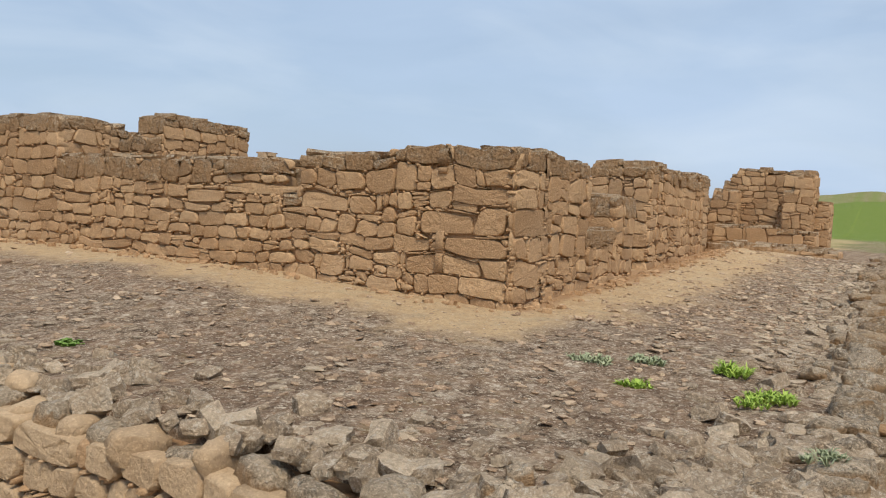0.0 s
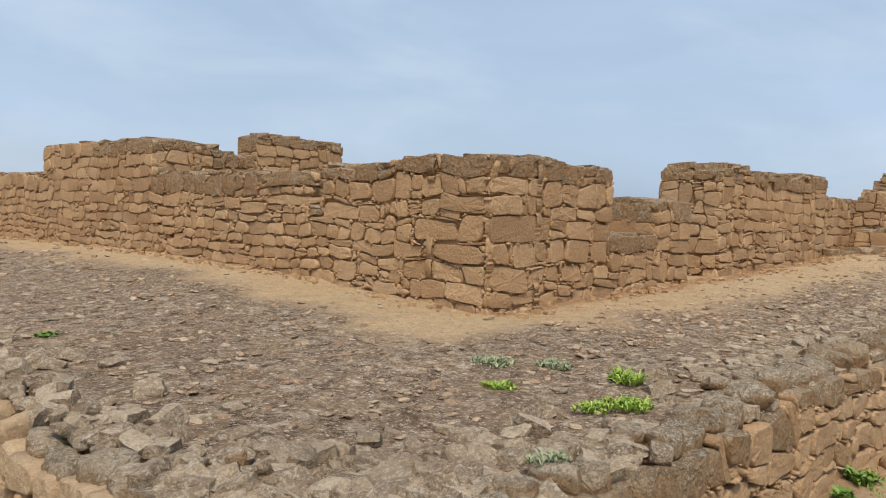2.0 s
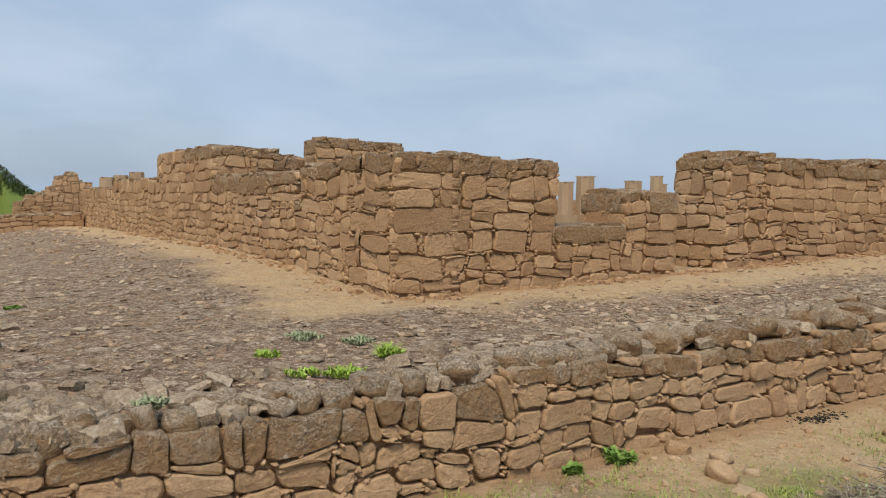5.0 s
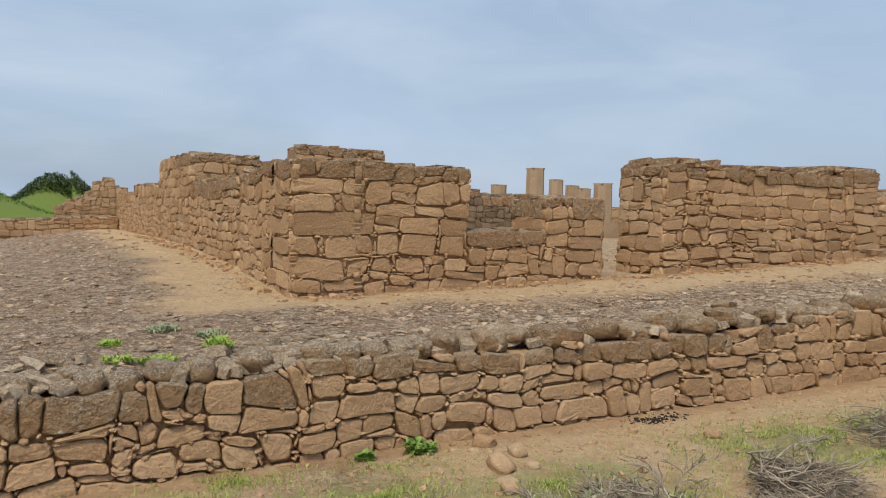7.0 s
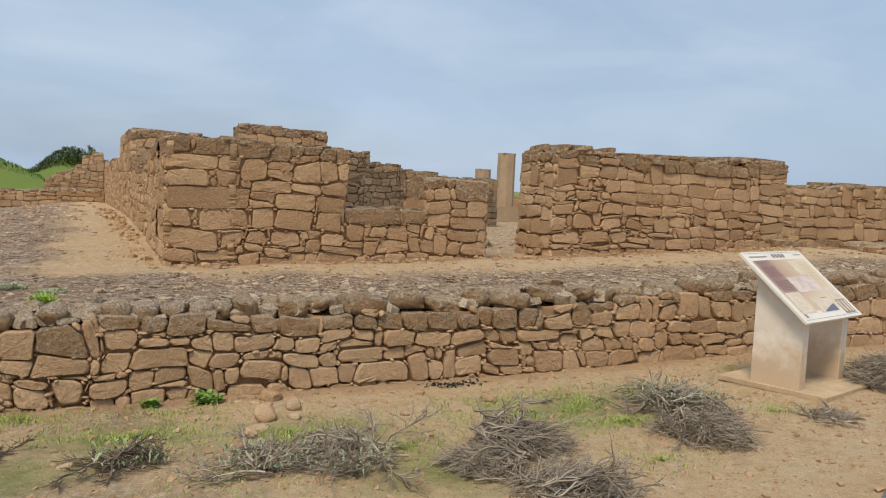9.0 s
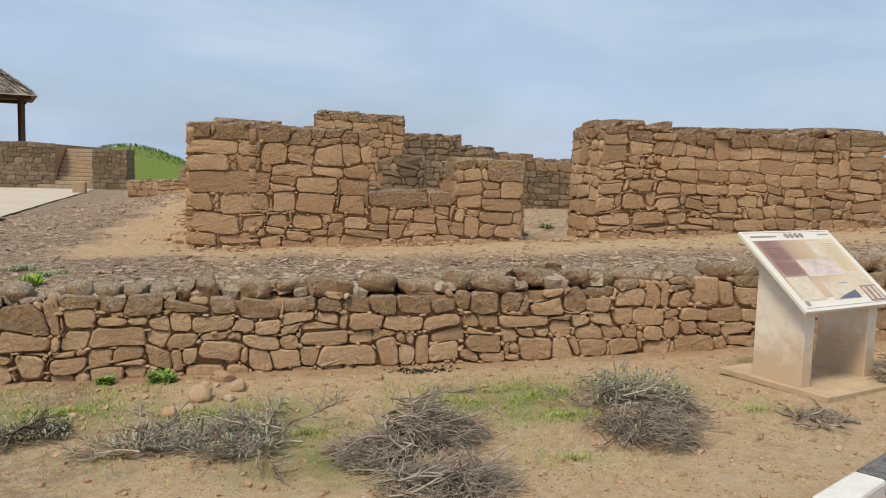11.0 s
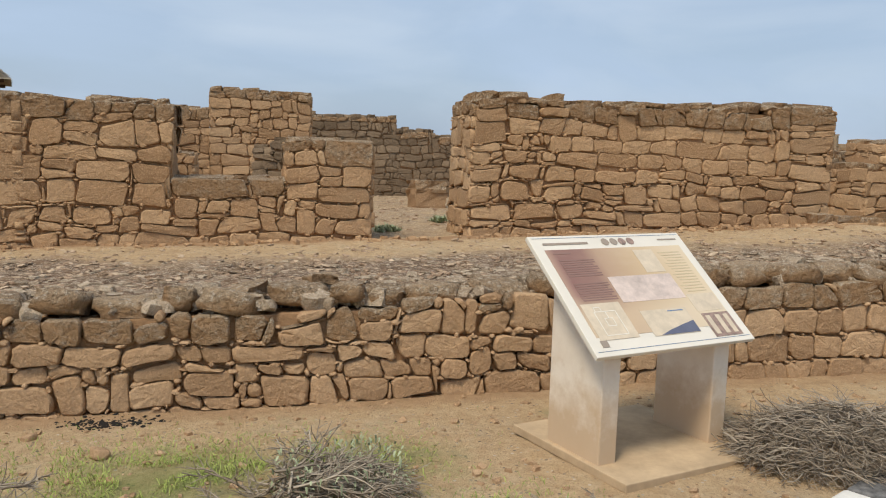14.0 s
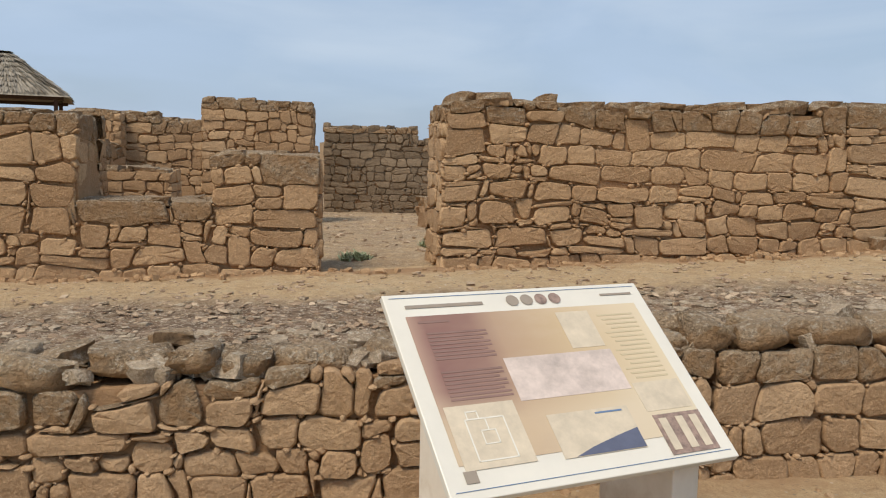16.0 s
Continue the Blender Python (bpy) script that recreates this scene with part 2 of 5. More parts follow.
def part(name, bm, material, parent=None, label="", smooth=False):
    me = bpy.data.meshes.new(name)
    bm.normal_update()
    bm.to_mesh(me)
    bm.free()
    me.materials.append(material)
    if smooth:
        me.polygons.foreach_set("use_smooth", [True] * len(me.polygons))
    ob = new(name, me)
    ob.parent = parent
    if label:
        tagged(ob, label)
    return ob


def empty(name, place, label, category, group="", kind=""):
    ob = new(name)
    ob.empty_display_size = 0.1
    ob.matrix_basis = place if isinstance(place, Matrix) else Matrix.Translation(place)
    return tagged(ob, label, category, group, kind)


def block_grid(n):
    """Directions and faces of a cube whose sides are cut n times."""
    keys, dirs, faces = {}, [], []

    def at(d):
        if d not in keys:
            keys[d] = len(dirs)
            dirs.append(tuple(2 * c / n - 1 for c in d))
        return keys[d]

    for axis in range(3):
        o = [a for a in range(3) if a != axis]
        for side in (0, n):
            for i in range(n):
                for j in range(n):
                    q = []
                    for di, dj in ((0, 0), (1, 0), (1, 1), (0, 1)):
                        d = [0, 0, 0]
                        d[axis], d[o[0]], d[o[1]] = side, i + di, j + dj
                        q.append(at(tuple(d)))
                    faces.append(tuple(reversed(q)) if (side > 0) == (axis == 1) else tuple(q))
    return dirs, faces


DIRS2, FACES2 = block_grid(2)
DIRS3, FACES3 = block_grid(4)


def boulder(r, size, rough=0.14, boxy=0.62, dirs=None):
    """Points of an irregular weathered stone of that full size, round its own middle."""
    hx, hy, hz = (0.5 * s for s in size)
    seed = Vector((r.uniform(0, 90), r.uniform(0, 90), r.uniform(0, 90)))
    cut = Vector((r.uniform(-1, 1), r.uniform(-1, 1), r.uniform(-0.2, 1))).normalized()
    out = []
    for d in dirs or DIRS2:
        v = Vector(d)
        p = v.normalized().lerp(v, boxy * 0.75)
        nv = noise.noise_vector(v * 0.9 + seed) + 0.45 * noise.noise_vector(v * 2.3 + seed)
        p = p + nv * rough * 2.0 + Vector((r.uniform(-1, 1), r.uniform(-1, 1), r.uniform(-1, 1))) * rough * 0.3
        over = p.dot(cut) - 0.85
        if over > 0:
            p -= cut * over * 0.8
        out.append((p.x * hx, p.y * hy, p.z * hz))
    return out


def placed(points, m):
    return [tuple(m @ Vector(p)) for p in points]


def pack(length, floor_z, top, r, size=1.0, fixed=(), step=0.025):
    """Fills a wall face with stones: a list of (s0, s1, z0, z1). floor_z and top give heights along it."""
    z_low = min(floor_z(0), floor_z(length), floor_z(length / 2)) - 0.05
    z_high = max(top(length * i / 60) for i in range(61))
    ns, nz = max(1, int(round(length / step))), max(1, int((z_high - z_low) / step) + 1)
    free = np.zeros((nz, ns), bool)
    for i in range(ns):
        s = (i + 0.5) * step
        a, b = floor_z(s) - 0.05, top(s)
        k0, k1 = int((a - z_low) / step), int((b - z_low) / step)
        free[max(0, k0):max(0, k1), i] = True
    out = []
    for s0, s1, z0, z1 in fixed:
        i0, i1 = int(round(s0 / step)), int(round(s1 / step))
        k0, k1 = int(round((z0 - z_low) / step)), int(round((z1 - z_low) / step))
        i0, k0, i1, k1 = max(0, i0), max(0, k0), min(ns, i1), min(nz, k1)
        free[k0:k1, i0:i1] = False
        out.append((i0 * step, i1 * step, z_low + k0 * step, z_low + k1 * step))
    # rough courses, each cut at random, some stones split, some rising into the next course
    k = 0
    while k < nz:
        rise = max(3, int(round(r.uniform(0.115, 0.19) * size / step)))
        for row in range(k, min(nz, k + rise)):
            i = 0
            while i < ns:
                if not free[row, i]:
                    i += 1
                    continue
                run = 0
                while i + run < ns and free[row, i + run]:
                    run += 1
                p = r.random()
                left = k + rise - row
                if p < 0.60:
                    w, h = r.uniform(0.17, 0.36), left
                elif p < 0.74:
                    w, h = r.uniform(0.30, 0.50), left
                elif p < 0.80:
                    w, h = r.uniform(0.14, 0.24), left + int(r.uniform(0.3, 0.7) * rise)
                elif p < 0.92:
                    w, h = r.uniform(0.12, 0.30), max(2, int(left * r.uniform(0.35, 0.65)))
                else:
                    w, h = r.uniform(0.06, 0.11), left
                w = int(max(2, w * size / step))
                if run - w < 3:
                    w = run if run < 0.55 * size / step else run // 2
                w = max(1, min(w, run))
                hh = 0
                while hh < h and row + hh < nz and free[row + hh, i:i + w].all():
                    hh += 1
                hh = max(hh, 1)
                rest = 0
                while rest < 3 and row + hh + rest < nz and free[row + hh + rest, i:i + w].all():
                    rest += 1
                if row + hh + rest >= nz or (rest < 3 and rest > 0):
                    hh += rest
                free[row:row + hh, i:i + w] = False
                out.append((i * step, (i + w) * step, z_low + row * step, z_low + (row + hh) * step))
                i += w
        k += rise
    return out


def clip_poly(poly, px, pz, nx, nz):
    """The part of a convex outline where (p - (px, pz)) . n <= 0."""
    out = []
    k = len(poly)
    for i in range(k):
        a, b = poly[i], poly[(i + 1) % k]
        da, db = (a[0] - px) * nx + (a[1] - pz) * nz, (b[0] - px) * nx + (b[1] - pz) * nz
        if da <= 0:
            out.append(a)
        if (da < 0 < db) or (db < 0 < da):
            t = da / (da - db)
            out.append((a[0] + (b[0] - a[0]) * t, a[1] + (b[1] - a[1]) * t))
    return out


def stone_outlines(rects, length, r, skew=0.3, grow=0.04):
    """Turns packed rectangles into slanting convex outlines that share their joints."""
    q = np.array(rects)
    n = len(rects)
    polys = []
    for s0, s1, z0, z1 in rects:
        polys.append([(max(0, s0 - grow), z0 - grow), (min(length, s1 + grow), z0 - grow), (min(length, s1 + grow), z1 + grow), (max(0, s0 - grow), z1 + grow)])
    for i in range(n):
        a = q[i]
        e = 0.004
        near = np.nonzero((q[:, 0] < a[1] + 0.05) & (q[:, 1] > a[0] - 0.05) & (q[:, 2] < a[3] + 0.05) & (q[:, 3] > a[2] - 0.05))[0]
        for j in near:
            if j <= i:
                continue
            b = q[j]
            lo_s, hi_s, lo_z, hi_z = max(a[0], b[0]), min(a[1], b[1]), max(a[2], b[2]), min(a[3], b[3])
            os_, oz = hi_s - lo_s, hi_z - lo_z
            ms, mz = (lo_s + hi_s) / 2, (lo_z + hi_z) / 2
            if oz > e and os_ <= e:
                nx, nz = (1 if a[0] < b[0] else -1), min(1, 0.10 / max(a[3] - a[2], b[3] - b[2])) * r.uniform(-1, 1) * skew * 2
            elif os_ > e and oz <= e:
                nx, nz = min(1, 0.085 / max(a[1] - a[0], b[1] - b[0])) * r.uniform(-1, 1) * skew * 2, (1 if a[2] < b[2] else -1)
            elif os_ > e and oz > e:
                if os_ < oz:
                    nx, nz = (1 if a[0] + a[1] < b[0] + b[1] else -1), 0
                else:
                    nx, nz = 0, (1 if a[2] + a[3] < b[2] + b[3] else -1)
            else:
                nx, nz = (1 if a[0] + a[1] < b[0] + b[1] else -1), (1 if a[2] + a[3] < b[2] + b[3] else -1)
            polys[i] = clip_poly(polys[i], ms, mz, nx, nz)
            polys[j] = clip_poly(polys[j], ms, mz, -nx, -nz)
    return polys


def tidy(poly, least=0.012):
    out = []
    for p in poly:
        if not out or math.hypot(p[0] - out[-1][0], p[1] - out[-1][1]) > least:
            out.append(p)
    if len(out) > 2 and math.hypot(out[0][0] - out[-1][0], out[0][1] - out[-1][1]) < least:
        out.pop()
    return out


def face_stone(r, poly, gap, proud, warp, seed, soft, sunk=None):
    """A stone of a wall face as points (s, out, z) and faces, from its outline."""
    poly = tidy(poly)
    if len(poly) < 3:
        return None
    inner = poly
    for i in range(len(poly)):
        a, b = poly[i], poly[(i + 1) % len(poly)]
        el = math.hypot(b[0] - a[0], b[1] - a[1])
        nx, nz = (b[1] - a[1]) / el, -(b[0] - a[0]) / el
        g = gap * 0.5
        inner = clip_poly(inner, a[0] - nx * g, a[1] - nz * g, nx, nz)
        if len(inner) < 3:
            return None
    inner = tidy(inner)
    if len(inner) < 3:
        return None
    ring = []
    for i in range(len(inner)):
        p, a, b = inner[i], inner[i - 1], inner[(i + 1) % len(inner)]
        for o in (a, b):
            el = math.hypot(o[0] - p[0], o[1] - p[1])
            f = min(0.36, soft * r.uniform(0.6, 1.5) / max(el, 1e-4))
            ring.append((p[0] + (o[0] - p[0]) * f, p[1] + (o[1] - p[1]) * f))
        # a crooked point halfway along a long edge
        el = math.hypot(b[0] - p[0], b[1] - p[1])
        if el > 0.11:
            h, k = r.uniform(0.4, 0.6), r.uniform(-0.001, 0.007)
            ring.append((p[0] + (b[0] - p[0]) * h - (b[1] - p[1]) / el * k, p[1] + (b[1] - p[1]) * h + (b[0] - p[0]) / el * k))
    n = len(ring)
    cs, cz = sum(p[0] for p in ring) / n, sum(p[1] for p in ring) / n
    mean = sum(math.hypot(p[0] - cs, p[1] - cz) for p in ring) / n
    k, sink = proud * r.uniform(0.3, 1.2), 0.0
    ts, tz = r.uniform(-0.08, 0.08), r.uniform(-0.09, 0.06)
    if sunk is not None:
        f = sunk(cs, cz)
        k, ts, tz, sink = k * (0.2 + 0.8 * f), ts * f, tz * f, 0.012 * (1 - f)
    shrink = max(0.6, 1 - r.uniform(0.006, 0.018) / mean)
    pts = []
    for scale, kind in ((0.97, 0), (1.0, 1), (shrink, 2)):
        for x, z in ring:
            u, v = (x - cs) * scale, (z - cz) * scale
            if kind == 0:
                d = -0.07
            elif kind == 1:
                d = k * 0.4 + ts * u + tz * v - sink
            else:
                d = k + ts * u + tz * v + r.uniform(-0.005, 0.005) - sink
            pts.append((cs + u, d, cz + v))
    pts.append((cs, k + r.uniform(0, 0.008) - sink, cz))
    if warp:
        out = []
        for x, d, z in pts:
            nv = noise.noise_vector(Vector((x * 2.6 + seed, z * 3.0, seed * 0.37)))
            slow = noise.noise(Vector((x * 0.8 + seed, z * 0.5, 2.0)))
            out.append((x + warp * nv.x, d, z + warp * (0.8 * nv.y + 0.9 * slow)))
        pts = out
    faces = []
    for c in (0, 1):
        for i in range(n):
            j = (i + 1) % n
            faces.append((c * n + i, c * n + j, (c + 1) * n + j, (c + 1) * n + i))
    for i in range(n):
        faces.append((2 * n + i, 2 * n + (i + 1) % n, 3 * n))
    return pts, faces


def dress(parent, p0, p1, floor_z, top, r, size=1.0, fixed=(), gap=0.009, proud=0.028, warp=0.042, material=None, limit=260,
          cap_rows=0.0, batter=0.0, near=None, step=0.025, chop=0.45, soft=0.024, skew=0.3, chinks=0.85, sunk=None):
    """Lays the stones of one wall face from p0 to p1; the outside lies to the right of that way."""
    p0, p1 = Vector(p0), Vector(p1)
    length = (p1 - p0).length
    d = (p1 - p0) / length
    out = Vector((d.y, -d.x))
    seed = r.uniform(0, 50)
    todo, rects = [], pack(length, floor_z, top, r, size, fixed, step)
    for (s0, s1, z0, z1), poly in zip(rects, stone_outlines(rects, length, r, skew)):
        cap = cap_rows and z1 > top((s0 + s1) / 2) - 0.06 and z0 > top((s0 + s1) / 2) - cap_rows - 0.16
        side = min(s1 - s0, z1 - z0)
        if side > 0.11 and r.random() < chop and len(poly) > 2:
            # a broken corner, its gap stuffed with a chip
            sx, sz = r.choice((-1, 1)), r.choice((-1, 1))
            c = side * r.uniform(0.22, 0.42)
            px, pz = (s1 if sx > 0 else s0) - sx * c * 0.5, (z1 if sz > 0 else z0) - sz * c * 0.5
            chip = clip_poly(poly, px, pz, -sx, -sz)
            poly = clip_poly(poly, px, pz, sx, sz)
            todo.append((0.0, chip, (s0 + s1) / 2, cap))
        todo.append(((s1 - s0) * (z1 - z0), poly, (s0 + s1) / 2, cap))
    # chips pushed into the joints
    for s0, s1, z0, z1 in rects + rects:
        if r.random() < chinks and z1 < top((s0 + s1) / 2) - 0.03:
            cx, cz = (s0 if r.random() < 0.5 else s0 + (s1 - s0) * r.random()), z1
            w, h = r.uniform(0.014, 0.05), r.uniform(0.011, 0.03)
            a0 = r.uniform(0, 1)
            chip = [(cx + w * math.cos(a0 + k * 1.2566) * r.uniform(0.8, 1.1), cz + h * math.sin(a0 + k * 1.2566) * r.uniform(0.8, 1.1)) for k in range(5)]
            chip = clip_poly(clip_poly(chip, 0.0, 0.0, -1, 0), length, 0.0, 1, 0)
            if len(chip) > 2:
                todo.append((0.0, chip, cx, False))
    if near is None:
        todo.sort(key=lambda q: -q[0])
    else:
        todo.sort(key=lambda q: abs(q[2] - near) + (50 if q[0] < 0.009 else 0))
    joined_v, joined_f = [], []
    made = 0
    for area, poly, mid, cap in todo:
        got = face_stone(r, poly, gap * r.uniform(0.6, 1.5), proud, warp, seed, soft, sunk)
        if got is None:
            continue
        pts, faces = got
        world_pts = []
        for s, o, z in pts:
            lean = batter * max(0.0, z - floor_z(s))
            q = p0 + d * s + out * (o - lean)
            world_pts.append((q.x, q.y, z))
        if made < limit and area > 0.0045:
            made += 1
            ob = piece("stone", world_pts, faces, MAT_CAP if cap else (material or MAT_STONE), parent)
            flat_cap(ob.data)
        else:
            base = len(joined_v)
            joined_v += world_pts
            joined_f += [tuple(base + k for k in f) for f in faces]
    if joined_v:
        ob = piece("small_stones", joined_v, joined_f, MAT_LOW_STUFF if material is MAT_STONE_LOW else MAT_DARK_STUFF if material is MAT_DARK else MAT_STONE_STUFF, parent)
        flat_cap(ob.data)
        tagged(ob, kind="stuff")


def flat_cap(me):
    """The broken front of a stone stays flat, its worn rim is smooth."""
    for p in me.polygons:
        p.use_smooth = len(p.vertices) > 3


def core(name, p0, p1, thick, floor_z, top, label, inset=0.0, batter=0.0, material=None, kind="structure", category="wall"):
    """The rubble heart of a wall, a strip of columns that follows its broken top."""
    p0, p1 = Vector(p0), Vector(p1)
    length = (p1 - p0).length
    d = (p1 - p0) / length
    out = Vector((d.y, -d.x))
    n = max(2, int(length / 0.04))
    ss = [inset + (length - 2 * inset) * i / n for i in range(n + 1)]
    verts, faces = [], []
    for s in ss:
        zb = floor_z(s) - 0.25
        zt = top(min(max(s, 0.01), length - 0.01)) - 0.04
        lean = batter * max(0, zt - floor_z(s))
        for o, z in ((-inset, zb), (-inset - lean, zt), (-thick + inset, zt), (-thick + inset, zb)):
            q = p0 + d * s + out * o
            verts.append((q.x, q.y, z))
    for i in range(n):
        a, b = 4 * i, 4 * i + 4
        for k in range(4):
            faces.append((a + k, b + k, b + (k + 1) % 4, a + (k + 1) % 4))
    faces += [(0, 1, 2, 3), (4 * n + 3, 4 * n + 2, 4 * n + 1, 4 * n)]
    ob = new(name, mesh_of(name, verts, faces, material or MAT_CORE, False))
    return tagged(ob, label, category, "", kind)


def coping(parent, p0, p1, thick, top, r, material, size=1.0, height=0.1, over=0.012, rows=2, lift=0.0, s_from=0.0, s_to=None, spare=0.0):
    """Rough flat stones along the top of a wall."""
    p0, p1 = Vector(p0), Vector(p1)
    length = (p1 - p0).length
    d = (p1 - p0) / length
    out = Vector((d.y, -d.x))
    yaw = math.atan2(d.y, d.x)
    for row in range(rows):
        s = s_from
        end = length if s_to is None else s_to
        depth = thick / rows
        while s < end - 0.05:
            w = min(r.uniform(0.12, 0.34) * size, end - s)
            if end - s - w < 0.12:
                w = end - s
            for k in range(1, int(w / 0.02)):
                if abs(top(min(s + 0.02 * k, length - 0.02)) - top(min(s + 0.01, length - 0.02))) > 0.05:
                    w = max(0.03, 0.02 * k - 0.01)
                    break
            mid = s + w / 2
            s += w
            if w < 0.06 or r.random() < spare:
                continue
            zt = top(min(max(mid, 0.02), length - 0.02))
            h = height * r.uniform(0.7, 1.45)
            o = -(row + 0.5) * depth + r.uniform(-0.02, 0.02)
            if row == 0:
                o += over * r.uniform(0.2, 1.2)
            q = p0 + d * mid + out * o
            m = pose(q.x, q.y, zt + lift + h * r.uniform(-0.05, 0.3), r.uniform(-5, 5), r.uniform(-5, 5), math.degrees(yaw) + r.uniform(-6, 6))
            piece("capstone", placed(boulder(r, (w * 0.99, depth * 1.0, h * 1.25), 0.085, 1.05), m), FACES2, material, parent, smooth=False)


def stepped(*steps):
    """A broken wall top: (from, height) pairs, each holding until the next, with a ragged edge."""
    def top(s):
        z = steps[0][1]
        for a, h in steps:
            if s >= a:
                z = h
        return z
    return top


def sloped(*table):
    return lambda s: lerp_table(table, s)

# ---------------------------------------------------------------- the lie of the land
EDGE_Y, EDGE_X = -3.1, -4.1      # outer faces of the retaining walls of the terrace
LOW = ((-12, -0.02), (-3, 0.0), (2, 0.08), (6, 0.18), (12, 0.28), (30, 0.4))
RIM = ((-6, 0.58), (-4, 0.59), (-2, 0.62), (0, 0.67), (3, 0.74), (6.5, 0.88), (10, 0.98), (30, 1.0))
FOOT = ((-6, 0.62), (-4, 0.64), (0, 0.75), (4.5, 0.88), (9.7, 1.10), (14, 1.02), (30, 1.0))


def smooth01(a, b, x):
    t = min(1.0, max(0.0, (x - a) / (b - a)))
    return t * t * (3 - 2 * t)


WEST = ((0, 0.64), (4, 0.60), (8, 0.50), (20, 0.34), (35, 0.12), (60, 0.0))
BY_SIDE = ((0, 0.75), (2.5, 0.88), (6, 0.93), (9, 0.90), (13, 0.83), (21, 0.68), (35, 0.25), (60, 0.0))
COURT = ((0, 0.82), (6, 0.80), (40, 0.75))


def terrace_z(x, y):
    if y > 0:
        if x > 0.4:
            z = lerp_table(COURT, y) + (0.0 if x < 4 else min(0.25, 0.04 * (x - 4)) * (1 - smooth01(0, 6, y)))
            return z
        k = smooth01(-4.0, -0.2, x)
        return lerp_table(WEST, y) * (1 - k) + lerp_table(BY_SIDE, y) * k
    k = smooth01(-3.0, -0.1, y)
    return lerp_table(RIM, x) * (1 - k) + lerp_table(FOOT, x) * k


def low_z(x, y):
    return lerp_table(LOW, x) + 0.03 * noise.noise(Vector((x * 0.6, y * 0.6, 3)))


def is_terrace(x, y):
    return y > EDGE_Y + 0.22 and (x > EDGE_X + 0.22 or y > 7.0)


def ground_z(x, y):
    r = math.hypot(x - 2, y)
    if is_terrace(x, y):
        z = terrace_z(x, y) + 0.022 * noise.noise(Vector((x * 2.3, y * 2.3, 0))) + 0.014 * noise.noise(Vector((x * 7, y * 7, 5)))
    else:
        z = low_z(x, y) + 0.012 * noise.noise(Vector((x * 5, y * 5, 9)))
    # green mounds far off
    for mx, my, mr, mh in ((-9, 60, 11, 3.0), (-1.0, 70, 5.0, 2.9), (73, -4, 26, 2.9), (130, 0, 42, 6.3)):
        d = math.hypot(x - mx, y - my) / mr
        if d < 1:
            z += mh * (0.5 + 0.5 * math.cos(math.pi * d)) * (1 + 0.12 * noise.noise(Vector((x * 0.12, y * 0.12, 1))))
    return z


def top_z(x, y):
    """The height on which loose stones lie, on the terrace walls too."""
    if y > EDGE_Y - 0.05 and (x > EDGE_X - 0.05 or y > 7.0):
        return terrace_z(x, max(y, -3.0))
    return ground_z(x, y)


def cover_at(x, y):
    """Red: dark stony crust, green: plants, blue: red earth washed from the walls."""
    crust = plants = red = 0.0
    n = noise.noise(Vector((x * 0.9, y * 0.9, 4)))
    if is_terrace(x, y):
        if x < 0.3 and y > -3:
            sand = smooth01(-1.7 + 1.1 * n, -0.35 + 0.3 * n, x) if y > -0.4 else 0
            sand = max(sand, smooth01(-1.1, -0.35, y) * smooth01(-2.2, -0.5, x)) if y < 0.3 else sand
        else:
            near_gate = smooth01(0.6, 2.4, x)
            sand = smooth01(-1.3 - 0.6 * near_gate + 0.8 * n, -0.4 - 0.3 * near_gate + 0.2 * n, y)
        crust = 1.0 - 0.88 * sand
        if x > 4.5 and y < 0.3:
            crust *= 0.8
        if 0.1 < x < 9.8 and -0.42 < y < 0.3:
            red = 0.8 * smooth01(-0.42, -0.12, y)
        if x > 0.5 and y > 0.5:
            crust = 0.5
        if y > 34 or x > 18:
            plants = 0.4 + n * 0.3
        if x < -6 and 7 < y < 34:
            crust = 0.7
    else:
        crust = 0.12 + 0.2 * n
        if x < 0.9:
            crust += 0.3 * smooth01(0.9, -0.6, x)
        for gx, gy, gr in ((2.6, -4.3, 1.1), (3.5, -4.3, 0.9), (0.6, -4.3, 1.0), (-0.6, -4.0, 0.8), (1.2, -5.2, 0.9), (5.0, -3.6, 0.3), (-1.8, -3.9, 0.8), (-1.2, -4.5, 0.8), (-2.6, -4.2, 0.8)):
            plants = max(plants, 0.72 * (1 - math.hypot(x - gx, (y - gy) * 1.5) / gr))
        if -3.75 < y < -3.0 and x > -4:
            red = 0.55 * smooth01(-3.6, -3.2, y)
    r = math.hypot(x, y)
    if r > 38:
        plants = max(plants, min(1.0, 0.75 + 0.4 * n), 1.0 if x < 96 else 0.0)
        crust = 0.3
        if x > 96:
            plants, crust = 0.62 + 0.3 * n, 1.0
    return max(0, min(1, crust)), max(0, min(1, plants)), max(0, min(1, red))


def grid_lines(lo, hi, fine_lo, fine_hi, step, grow=1.13):
    fine = list(np.arange(fine_lo, fine_hi + 1e-6, step))
    a, b, s = [], [], step
    x = fine_lo
    while x > lo:
        s *= grow
        x -= s
        a.append(max(x, lo))
    s, x = step, fine[-1]
    while x < hi:
        s *= grow
        x += s
        b.append(min(x, hi))
    return a[::-1] + fine + b


